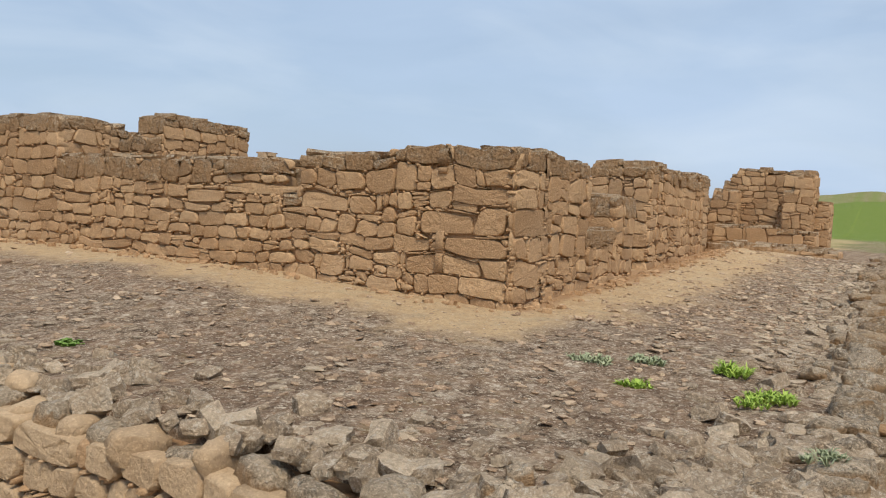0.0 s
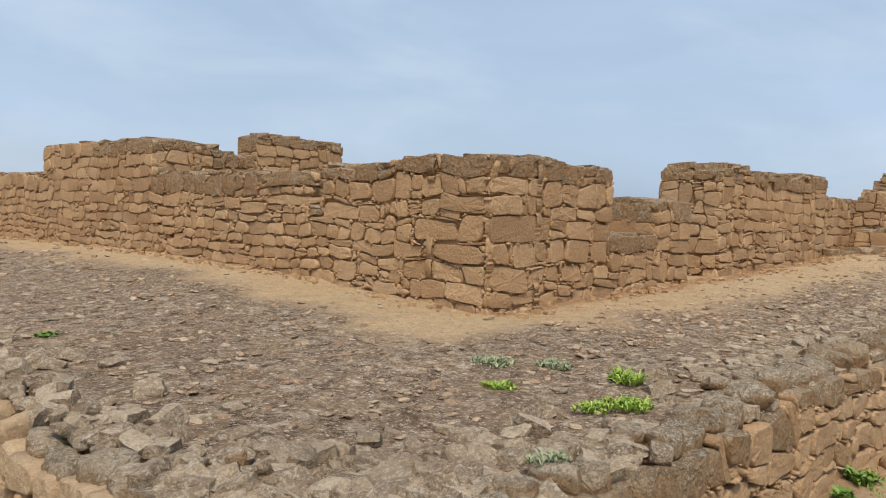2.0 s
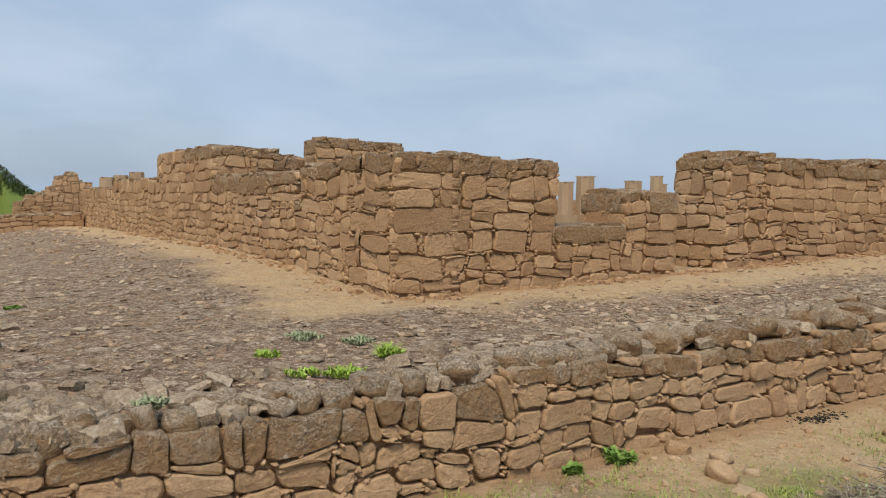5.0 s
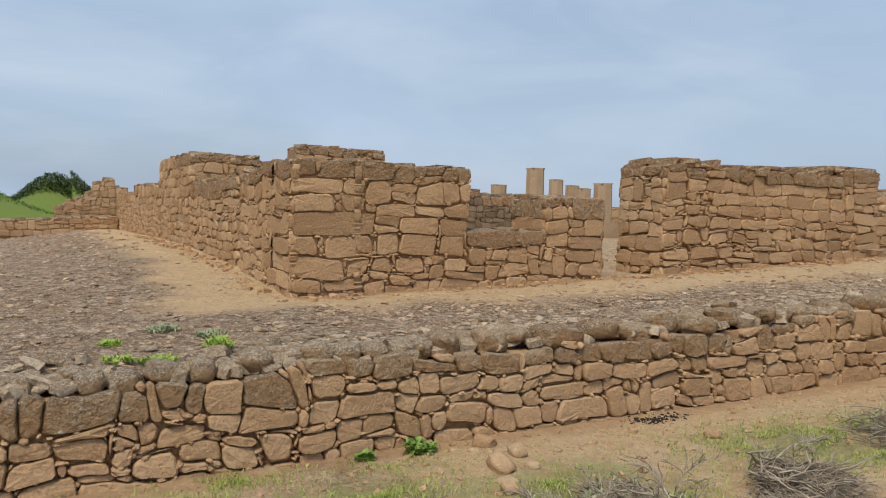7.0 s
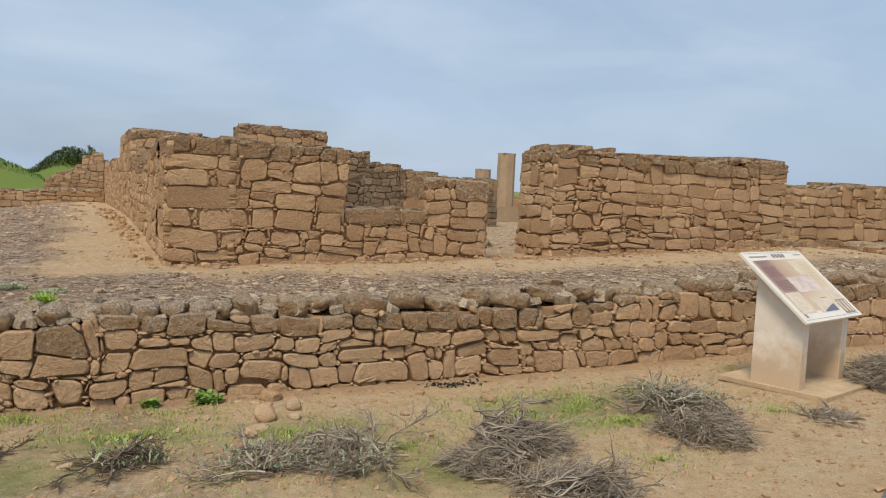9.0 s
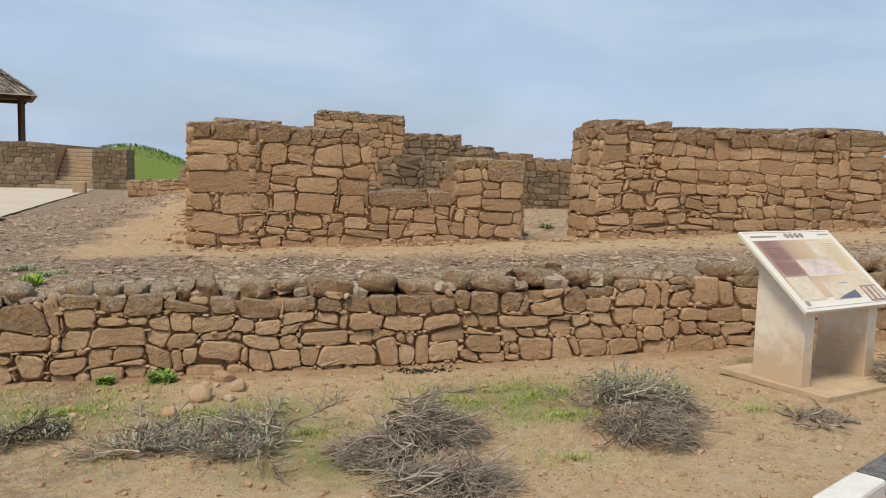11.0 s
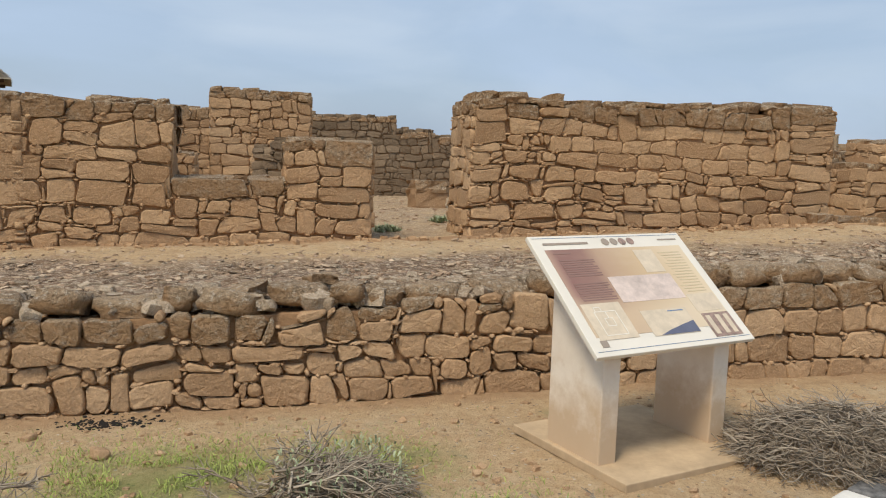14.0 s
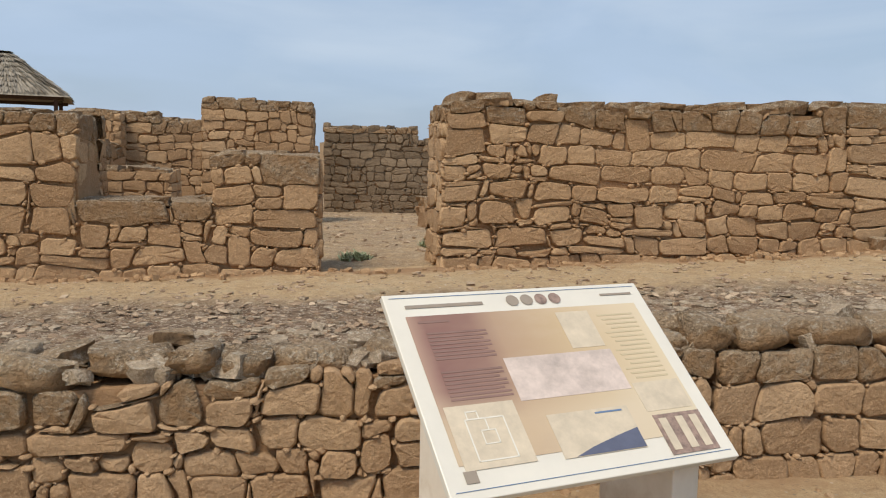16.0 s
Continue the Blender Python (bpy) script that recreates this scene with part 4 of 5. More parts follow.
# burnt patch at the wall foot
MAT_ASH = node_mat("charred_ash", 1.0, 0.05)[0]
MAT_ASH.node_tree.nodes["Principled BSDF"].inputs["Base Color"].default_value = (0.03, 0.027, 0.024, 1)
spots = [(2.17 + r_g.gauss(0, 0.13), -3.3 + r_g.gauss(0, 0.05), 0.006 + 0.024 * r_g.random() ** 2) for _ in range(340)]
scatter("charred_litter", spots, r_g, MAT_ASH, "black charred litter at the wall foot", 0.4)


# ---------------------------------------------------------------- information panel
def plain(name, colour, rough=0.6, vary=0.12, scale=9.0, spec=0.3, bump=0.0):
    m, n, l, b = node_mat(name, rough, spec)
    geo = n.new("ShaderNodeNewGeometry")
    f = noise_node(n, l, geo.outputs["Position"], scale, 6, 0.65)
    col = mix_node(n, l, remap(n, l, f, 0.3, 0.7), colour, tuple(c * (1 - vary * 2) for c in colour))
    l.new(col, b.inputs["Base Color"])
    if bump:
        bump_node(n, l, b, noise_node(n, l, geo.outputs["Position"], scale * 6, 5), bump, 0.01)
    return m


def stained_white(name, dirt_z):
    """White paint with rusty splash-back near the ground."""
    m, n, l, b = node_mat(name, 0.55, 0.35)
    geo = n.new("ShaderNodeNewGeometry")
    sep = n.new("ShaderNodeSeparateXYZ")
    l.new(geo.outputs["Position"], sep.inputs[0])
    f = noise_node(n, l, geo.outputs["Position"], 7, 6, 0.65)
    a = n.new("ShaderNodeMath")
    a.operation = "MULTIPLY_ADD"
    l.new(f, a.inputs[0])
    a.inputs[1].default_value = -0.5
    l.new(sep.outputs["Z"], a.inputs[2])
    col = mix_node(n, l, remap(n, l, f, 0.3, 0.75), (0.79, 0.70, 0.58), (0.68, 0.58, 0.46))
    col = mix_node(n, l, remap(n, l, a.outputs[0], dirt_z - 0.12, dirt_z + 0.14, 0.75, 0.0), col, (0.50, 0.34, 0.19))
    l.new(col, b.inputs["Base Color"])
    bump_node(n, l, b, noise_node(n, l, geo.outputs["Position"], 60, 3), 0.15, 0.003)
    return m


def faded_print():
    """A sun-bleached brown print: darker violet-brown to one side, pale in the middle."""
    m, n, l, b = node_mat("faded_print", 0.35, 0.4)
    tc = n.new("ShaderNodeTexCoord")
    sep = n.new("ShaderNodeSeparateXYZ")
    l.new(tc.outputs["Generated"], sep.inputs[0])
    f = noise_node(n, l, tc.outputs["Generated"], 2.4, 4, 0.6)
    col = ramp_node(n, l, sep.outputs["X"], [(0.0, (0.42, 0.27, 0.20)), (0.06, (0.23, 0.115, 0.095)), (0.24, (0.26, 0.14, 0.11)), (0.34, (0.42, 0.28, 0.18)), (0.62, (0.54, 0.40, 0.24)), (1.0, (0.66, 0.54, 0.36))])
    low = ramp_node(n, l, sep.outputs["X"], [(0.0, (0.56, 0.43, 0.29)), (0.3, (0.54, 0.40, 0.26)), (1.0, (0.66, 0.56, 0.39))])
    col = mix_node(n, l, remap(n, l, sep.outputs["Z"], 0.24, 0.46), low, col)
    top_band = mix_node(n, l, remap(n, l, sep.outputs["X"], 0.25, 0.6), (0.36, 0.24, 0.17), (0.66, 0.54, 0.40))
    col = mix_node(n, l, remap(n, l, f, 0.42, 0.68, 0.0, 0.4), col, top_band)
    l.new(col, b.inputs["Base Color"])
    return m


MAT_WHITE = plain("white_board", (0.75, 0.70, 0.60), 0.35, 0.05, 4, 0.45)
MAT_LEG = stained_white("stained_white_metal", 0.24)
MAT_SLAB = plain("sandy_concrete", (0.54, 0.40, 0.25), 0.95, 0.15, 6, 0.1, 0.3)
MAT_PRINT = faded_print()
MAT_PHOTO = plain("faded_photo", (0.72, 0.59, 0.51), 0.35, 0.2, 12, 0.4)
MAT_PHOTO_PALE = plain("pale_faded_photo", (0.68, 0.57, 0.42), 0.35, 0.12, 14, 0.4)
MAT_PHOTO_DARK = plain("brown_faded_photo", (0.42, 0.29, 0.23), 0.35, 0.3, 40, 0.4)
MAT_SEA = plain("blue_print", (0.13, 0.14, 0.20), 0.35, 0.15, 10, 0.4)
MAT_LINE = plain("blue_line", (0.14, 0.22, 0.36), 0.4, 0.05, 5, 0.4)
MAT_INK = plain("faded_ink", (0.27, 0.165, 0.135), 0.45, 0.1, 9, 0.3)
MAT_INK_PALE = plain("pale_ink", (0.58, 0.475, 0.31), 0.45, 0.08, 9, 0.3)
MAT_INK_GREY = plain("grey_ink", (0.34, 0.28, 0.22), 0.45, 0.08, 9, 0.3)


def box_bm(sx, sy, sz, bevel=0.006, m=None):
    bm = bmesh.new()
    bmesh.ops.create_cube(bm, size=1.0)
    bmesh.ops.scale(bm, vec=(sx, sy, sz), verts=bm.verts)
    if bevel:
        bmesh.ops.bevel(bm, geom=bm.edges[:], offset=bevel, segments=2, affect="EDGES", profile=0.5)
    if m is not None:
        bmesh.ops.transform(bm, matrix=m, verts=bm.verts)
    return bm


def prism_bm(outline, width, m=None, bevel=0.008):
    """A (y, z) outline drawn out along x."""
    bm = bmesh.new()
    a = [bm.verts.new((-width / 2, y, z)) for y, z in outline]
    b = [bm.verts.new((width / 2, y, z)) for y, z in outline]
    bm.faces.new(a[::-1])
    bm.faces.new(b)
    k = len(outline)
    for i in range(k):
        bm.faces.new((a[i], a[(i + 1) % k], b[(i + 1) % k], b[i]))
    bmesh.ops.recalc_face_normals(bm, faces=bm.faces)
    bmesh.ops.bevel(bm, geom=bm.edges[:], offset=bevel, segments=2, affect="EDGES", profile=0.5)
    if m is not None:
        bmesh.ops.transform(bm, matrix=m, verts=bm.verts)
    return bm


def information_panel():
    yaw = 17.4
    bx, by, bz = 5.135, -4.265, 0.17
    root = empty("information_panel", pose(bx, by, bz, 0, 0, yaw), "white slanted information board on two white legs, its print sun-bleached", "sign")
    part("base_slab", box_bm(0.98, 0.98, 0.05, 0.006, Matrix.Translation((0.0, 0.0, 0.005))), MAT_SLAB, root, "sandy concrete slab")
    slope = radians(39.5)
    low = -0.312
    for sx in (-0.40, 0.40):
        z_at = lambda y: 0.615 + (y - low) * math.tan(slope)
        o = [(-0.24, 0.02), (0.20, 0.02), (0.20, z_at(0.20) - 0.03), (-0.24, z_at(-0.24) - 0.03)]
        part("leg", prism_bm(o, 0.12, Matrix.Translation((sx, 0, 0))), MAT_LEG, root)
    # the board lies on the slope
    mid = Matrix.Translation((0.0, 0.012, 0.888)) @ Matrix.Rotation(slope, 4, "X")
    W, H = 1.135, 0.84
    board = part("board", box_bm(W, H, 0.028, 0.004, mid), MAT_WHITE, root)
    face = mid @ Matrix.Translation((0, 0, 0.0145))

    def sheet(name, u0, u1, v0, v1, material, lift=0.0012, label=""):
        """A flat print between shares of the board's width and height, v from its top."""
        bm = box_bm((u1 - u0) * W, (v1 - v0) * H, 0.001, 0, face @ Matrix.Translation((((u0 + u1) / 2 - 0.5) * W, (0.5 - (v0 + v1) / 2) * H, lift)))
        return part(name, bm, material, board, label)

    sheet("border_line", 0.02, 0.98, 0.022, 0.0245, MAT_LINE)
    sheet("border_line", 0.02, 0.98, 0.962, 0.9645, MAT_LINE)
    sheet("print", 0.055, 0.945, 0.13, 0.86, MAT_PRINT, 0.001)
    sheet("photo", 0.33, 0.74, 0.39, 0.61, MAT_PHOTO, 0.0022, "bleached photograph of excavated walls")
    sheet("photo", 0.60, 0.73, 0.16, 0.37, MAT_PHOTO_PALE, 0.0022)
    sheet("plan", 0.07, 0.30, 0.60, 0.885, MAT_PHOTO_PALE, 0.0022, "bleached ground plan")
    for u0, u1, v0, v1 in ((0.12, 0.25, 0.665, 0.671), (0.12, 0.25, 0.85, 0.856), (0.12, 0.125, 0.665, 0.856), (0.245, 0.25, 0.665, 0.856), (0.16, 0.21, 0.72, 0.725), (0.16, 0.21, 0.78, 0.785),
                           (0.16, 0.164, 0.72, 0.785), (0.206, 0.21, 0.72, 0.785), (0.185, 0.189, 0.665, 0.72), (0.13, 0.17, 0.63, 0.636), (0.13, 0.134, 0.63, 0.665), (0.166, 0.17, 0.63, 0.665)):
        sheet("plan_line", u0, u1, v0, v1, MAT_WHITE, 0.0034)
    sheet("map_photo", 0.39, 0.685, 0.69, 0.895, MAT_PHOTO_PALE, 0.0022, "bleached aerial view with blue water")
    # dark blue water across the corner of the aerial view
    bm = bmesh.new()
    tri = [(0.43, 0.893), (0.683, 0.893), (0.683, 0.80), (0.60, 0.825), (0.50, 0.86)]
    bm.faces.new([bm.verts.new(face @ Vector(((u - 0.5) * W, (0.5 - v) * H, 0.0036))) for u, v in tri])
    part("water_print", bm, MAT_SEA, board)
    sheet("map_line", 0.56, 0.66, 0.705, 0.713, MAT_LINE, 0.0036)
    sheet("photo", 0.75, 0.935, 0.585, 0.735, MAT_PHOTO_PALE, 0.0022)
    sheet("photo", 0.76, 0.945, 0.755, 0.95, MAT_PHOTO_DARK, 0.0022)
    for u in (0.775, 0.84, 0.895):
        sheet("object_print", u, u + 0.03, 0.775, 0.93, MAT_PHOTO_PALE, 0.0036)
    for block, v_from in ((0, 0.225), (1, 0.43)):
        for i in range(8):
            v = v_from + i * 0.0195
            sheet("text_line", 0.105, 0.315 - 0.02 * (i % 3 == 2), v, v + 0.010, MAT_INK, 0.0022)
    sheet("text_line", 0.09, 0.20, 0.16, 0.172, MAT_INK, 0.0022)
    for i in range(15):
        v = 0.19 + i * 0.026
        sheet("text_line", 0.76 + 0.01 * (i % 4), 0.91, v, v + 0.009, MAT_INK_PALE, 0.0022)
    sheet("title_bar", 0.065, 0.345, 0.068, 0.086, MAT_INK_GREY, 0.0022)
    sheet("title_bar", 0.82, 0.955, 0.062, 0.074, MAT_INK_GREY, 0.0022)
    for i in range(4):
        bm = bmesh.new()
        bmesh.ops.create_circle(bm, cap_ends=True, segments=20, radius=0.027, matrix=face @ Matrix.Translation(((0.46 + 0.056 * i - 0.5) * W, (0.5 - 0.072) * H, 0.0026)))
        part("round_emblem", bm, MAT_INK_GREY if i < 2 else MAT_PHOTO_DARK, board)
    sheet("stamp", 0.06, 0.1, 0.885, 0.935, MAT_INK_GREY, 0.0022)
    return root


information_panel()

# ---------------------------------------------------------------- kerb
MAT_KERB_W = plain("worn_white_paint", (0.74, 0.71, 0.64), 0.7, 0.1, 12, 0.25, 0.3)
MAT_KERB_B = plain("worn_black_paint", (0.05, 0.048, 0.045), 0.65, -1.6, 22, 0.3, 0.3)
kx, ky = (0.87, 0.493)
kerb_yaw = math.degrees(math.atan2(ky, kx))
for i in range(-6, 8):
    cx, cy = 4.64 + kx * 0.56 * i, -5.79 + ky * 0.56 * i
    name = "kerb_stone"
    ob = part(name, box_bm(0.552, 0.17, 0.38, 0.02), MAT_KERB_B if i % 2 else MAT_KERB_W)
    ob.matrix_basis = pose(cx + ky * 0.085, cy - kx * 0.085, 0.03, 0, 0, kerb_yaw)
    tagged(ob, "worn black-painted concrete kerb stone" if i % 2 else "worn white-painted concrete kerb stone", "kerb", "kerb stones in a row")


# ---------------------------------------------------------------- plants
def leaf_material(name, a, b_col):
    m, n, l, b = node_mat(name, 0.6, 0.25)
    geo = n.new("ShaderNodeNewGeometry")
    l.new(mix_node(n, l, geo.outputs["Random Per Island"], a, b_col), b.inputs["Base Color"])
    b.inputs["Subsurface Weight"].default_value = 0.0
    return m


MAT_LEAF = leaf_material("bright_leaf", (0.20, 0.32, 0.04), (0.42, 0.54, 0.11))
MAT_LEAF_GREY = leaf_material("grey_green_leaf", (0.22, 0.25, 0.14), (0.40, 0.44, 0.27))
MAT_LEAF_DARK = leaf_material("dark_leaf", (0.11, 0.20, 0.035), (0.24, 0.36, 0.08))
MAT_GRASS = leaf_material("grass_blade", (0.18, 0.25, 0.04), (0.40, 0.44, 0.12))
MAT_GRASS_FAR = leaf_material("far_grass_blade", (0.07, 0.13, 0.02), (0.14, 0.21, 0.045))
MAT_BUSH_FAR = leaf_material("far_bush_leaf", (0.035, 0.06, 0.015), (0.085, 0.12, 0.03))
MAT_TWIG = leaf_material("dry_twig", (0.20, 0.155, 0.11), (0.44, 0.37, 0.28))
MAT_TWIG_DARK = leaf_material("dark_dry_twig", (0.09, 0.065, 0.045), (0.22, 0.17, 0.12))


def blade(vs, fs, base, tip, width, r, sag=0.25):
    """One bent leaf from base to tip."""
    b, t = Vector(base), Vector(tip)
    side = (t - b).cross(Vector((r.uniform(-0.3, 0.3), r.uniform(-0.3, 0.3), 1)))
    if side.length < 1e-5:
        side = Vector((1, 0, 0))
    side = side.normalized() * width / 2
    mid = b.lerp(t, 0.55) + Vector((0, 0, sag * (t - b).length))
    k = len(vs)
    vs += [tuple(b - side * 0.5), tuple(b + side * 0.5), tuple(mid + side), tuple(mid - side), tuple(t)]
    fs += [(k, k + 1, k + 2, k + 3), (k + 3, k + 2, k + 4)]


def tuft(name, x, y, z, radius, height, count, width, r, material, label, category="plant", group=""):
    vs, fs = [], []
    heads = max(5, count // 5)
    for _ in range(heads):
        a, q = r.uniform(0, math.tau), radius * math.sqrt(r.random()) * 0.75
        hx, hy = x + q * math.cos(a), y + q * math.sin(a)
        grow = r.uniform(0.5, 1.15) * (1 - 0.4 * q / radius)
        for _ in range(r.randint(9, 16)):
            a2, o = r.uniform(0, math.tau), r.uniform(0.6, 1.2) * height * grow
            lift = height * grow * r.uniform(0.15, 1.0)
            blade(vs, fs, (hx, hy, z - 0.012), (hx + o * math.cos(a2), hy + o * math.sin(a2), z + lift), width * r.uniform(0.7, 1.3), r)
    ob = new(name, mesh_of(name, vs, fs, material))
    return tagged(ob, label, category, group)


r_p = random.Random(61)
for px, py, rad, h, mat, lab in (
        (-1.08, -2.2, 0.16, 0.13, MAT_LEAF, "bright green rosette plant on the stony terrace"),
        (-1.80, -1.78, 0.15, 0.08, MAT_LEAF, "small bright green plant on the stony terrace"),
        (-1.55, -2.50, 0.22, 0.07, MAT_LEAF, "spreading bright green plant on the stony terrace"),
        (-1.80, -2.42, 0.16, 0.06, MAT_LEAF, "spreading bright green plant on the stony terrace"),
        (-1.38, -1.36, 0.24, 0.08, MAT_LEAF_GREY, "grey-green creeping plant on the stony terrace"),
        (-1.05, -1.64, 0.22, 0.08, MAT_LEAF_GREY, "grey-green creeping plant on the stony terrace"),
        (-2.80, -2.86, 0.13, 0.08, MAT_LEAF_GREY, "grey-green plant between rim stones"),
        (-3.12, 1.5, 0.15, 0.05, MAT_LEAF_DARK, "small green plant on the stony terrace"),
        (0.08, -3.26, 0.11, 0.15, MAT_LEAF_DARK, "leafy green weed at the wall foot"),
        (-0.33, -3.26, 0.07, 0.09, MAT_LEAF_DARK, "leafy green weed at the wall foot"),
        (4.48, 1.2, 0.26, 0.14, MAT_LEAF_GREY, "low green plant in the doorway"),
        (5.35, 2.4, 0.2, 0.16, MAT_LEAF_GREY, "low green plant behind the doorway")):
    z = ground_z(px, py) + (0.07 if -3.0 < py < -2.8 else 0.02 if py < -2.3 and py > -3.0 else 0.0)
    leafy = 0.028 if mat is MAT_LEAF_DARK else 0.009
    tuft("green_plant", px, py, z, rad * 0.85, h * 0.75, int(60 + 3600 * rad * rad), leafy, r_p, mat, lab, "plant", "small green plants")

# short grass on the sand
vs, fs = [], []
for gx, gy, gr, n_bl in ((2.5, -4.2, 0.75, 2300), (3.3, -4.25, 0.6, 1700), (2.9, -4.75, 0.5, 900), (0.5, -4.2, 0.8, 900), (-0.5, -3.95, 0.7, 1100), (1.1, -4.7, 0.7, 900), (-1.7, -3.7, 0.7, 1200),
                         (-1.2, -3.35, 0.5, 700), (1.9, -3.9, 0.6, 450), (0.0, -4.9, 0.8, 600), (4.2, -4.9, 0.4, 260), (-0.2, -3.4, 0.4, 420), (2.6, -5.5, 0.6, 400)):
    for _ in range(int(n_bl * 1.5)):
        a, q = r_p.uniform(0, math.tau), gr * abs(r_p.gauss(0, 0.75))
        px, py = gx + q * math.cos(a), gy + 0.6 * q * math.sin(a)
        if py > -3.16 or noise.noise(Vector((px * 3, py * 3, 2))) < -0.15:
            continue
        z = ground_z(px, py)
        h = 0.006 + 0.03 * r_p.random() ** 1.6
        blade(vs, fs, (px, py, z - 0.005), (px + r_p.uniform(-0.04, 0.04), py + r_p.uniform(-0.04, 0.04), z + h), r_p.uniform(0.003, 0.006), r_p)
tagged(new("grass", mesh_of("grass", vs, fs, MAT_GRASS)), "thin short green grass growing on the sand", "grass", "", "stuff")


def twig(vs, fs, pts, w0, w1):
    """A thin three-sided stick through the points."""
    k0 = len(vs)
    n = len(pts)
    for i, p in enumerate(pts):
        d = (pts[min(i + 1, n - 1)] - pts[max(i - 1, 0)]).normalized()
        u = d.orthogonal().normalized()
        v = d.cross(u)
        w = w0 + (w1 - w0) * i / (n - 1)
        for a in (0, 2.094, 4.189):
            vs.append(tuple(p + (u * math.cos(a) + v * math.sin(a)) * w))
    for i in range(n - 1):
        for k in range(3):
            a, b = k0 + 3 * i + k, k0 + 3 * i + (k + 1) % 3
            fs.append((a, b, b + 3, a + 3))


def dry_shrub(x, y, size, height, heading, spread, r, label, material, count=150, green=0):
    """An uprooted dead shrub: stout limbs fan out from the root and split into fine twigs."""
    height *= 0.72
    z = low_z(x, y)
    root = empty("dry_shrub", (x, y, z), label, "shrub", "dead shrubs on the sand")
    bv, bf, tv, tf = [], [], [], []

    def stem(p, d, reach, n, w0, w1, v_list, f_list, droop):
        """A crooked stick that wanders as it grows; returns its points."""
        pts = [p.copy()]
        d = d.normalized()
        for k in range(n):
            d = (d + Vector((r.gauss(0, 0.24), r.gauss(0, 0.24), r.gauss(0, 0.2) - droop))).normalized()
            q = pts[-1] + d * reach / n
            if q.z < 0.008:
                q.z = 0.008 + 0.01 * r.random()
                d.z = abs(d.z) * 0.3
            pts.append(q)
        twig(v_list, f_list, pts, w0, w1)
        return pts

    mains = max(8, count // 9)
    for i in range(mains):
        a = heading + r.gauss(0, 0.55) * spread
        p = Vector((-0.38 * size * math.cos(heading) + r.gauss(0, 0.09) * size, -0.38 * size * math.sin(heading) + r.gauss(0, 0.12) * size, height * r.uniform(0.25, 0.75)))
        limb = stem(p, Vector((math.cos(a), math.sin(a), r.uniform(-0.15, 0.28))), size * r.uniform(0.6, 0.95), 7, 0.0085, 0.004, bv, bf, 0.11)
        for _ in range(8):
            k = r.randrange(1, 7)
            d = (limb[k + 1] - limb[k - 1]).normalized() + Vector((r.uniform(-1, 1), r.uniform(-1, 1), r.uniform(-0.4, 0.8))) * 0.7
            side = stem(limb[k], d, size * r.uniform(0.2, 0.42), 4, 0.0048, 0.0026, tv, tf, 0.08)
            for _ in range(5):
                j = r.randrange(1, 4)
                d2 = (side[j + 1] - side[j]).normalized() + Vector((r.uniform(-1, 1), r.uniform(-1, 1), r.uniform(-0.5, 0.8))) * 0.9
                stem(side[j], d2, size * r.uniform(0.07, 0.18), 3, 0.003, 0.0016, tv, tf, 0.03)
    # a mat of short broken twigs fills the crown
    for _ in range(count * 4):
        a, q = r.uniform(0, math.tau), math.sqrt(r.random())
        p = Vector((0.52 * size * q * math.cos(a), 0.42 * size * q * math.sin(a), 0))
        p = Vector((p.x * math.cos(heading) - p.y * math.sin(heading), p.x * math.sin(heading) + p.y * math.cos(heading), 0.01 + height * 0.62 * math.sqrt(1 - q * q) * r.random() ** 0.6))
        a2 = heading + r.gauss(0, 1.1)
        stem(p, Vector((math.cos(a2), math.sin(a2), r.uniform(-0.3, 0.4))), size * r.uniform(0.12, 0.3), 3, 0.003, 0.0015, tv, tf, 0.05)
    tagged(piece("stout_brushwood", bv, bf, material, root), kind="stuff")
    tagged(piece("fine_brushwood", tv, tf, material, root), kind="stuff")
    if green:
        lv, lf = [], []
        for _ in range(green):
            a, q = r.uniform(0, math.tau), size * 0.55 * math.sqrt(r.random())
            p = Vector((q * math.cos(a), q * math.sin(a), r.uniform(0.02, height * 0.8)))
            blade(lv, lf, p, p + Vector((r.uniform(-0.03, 0.03), r.uniform(-0.03, 0.03), r.uniform(0, 0.04))), 0.012, r)
        piece("leaves", lv, lf, MAT_LEAF_GREY, root, "grey-green leaves")
    return root


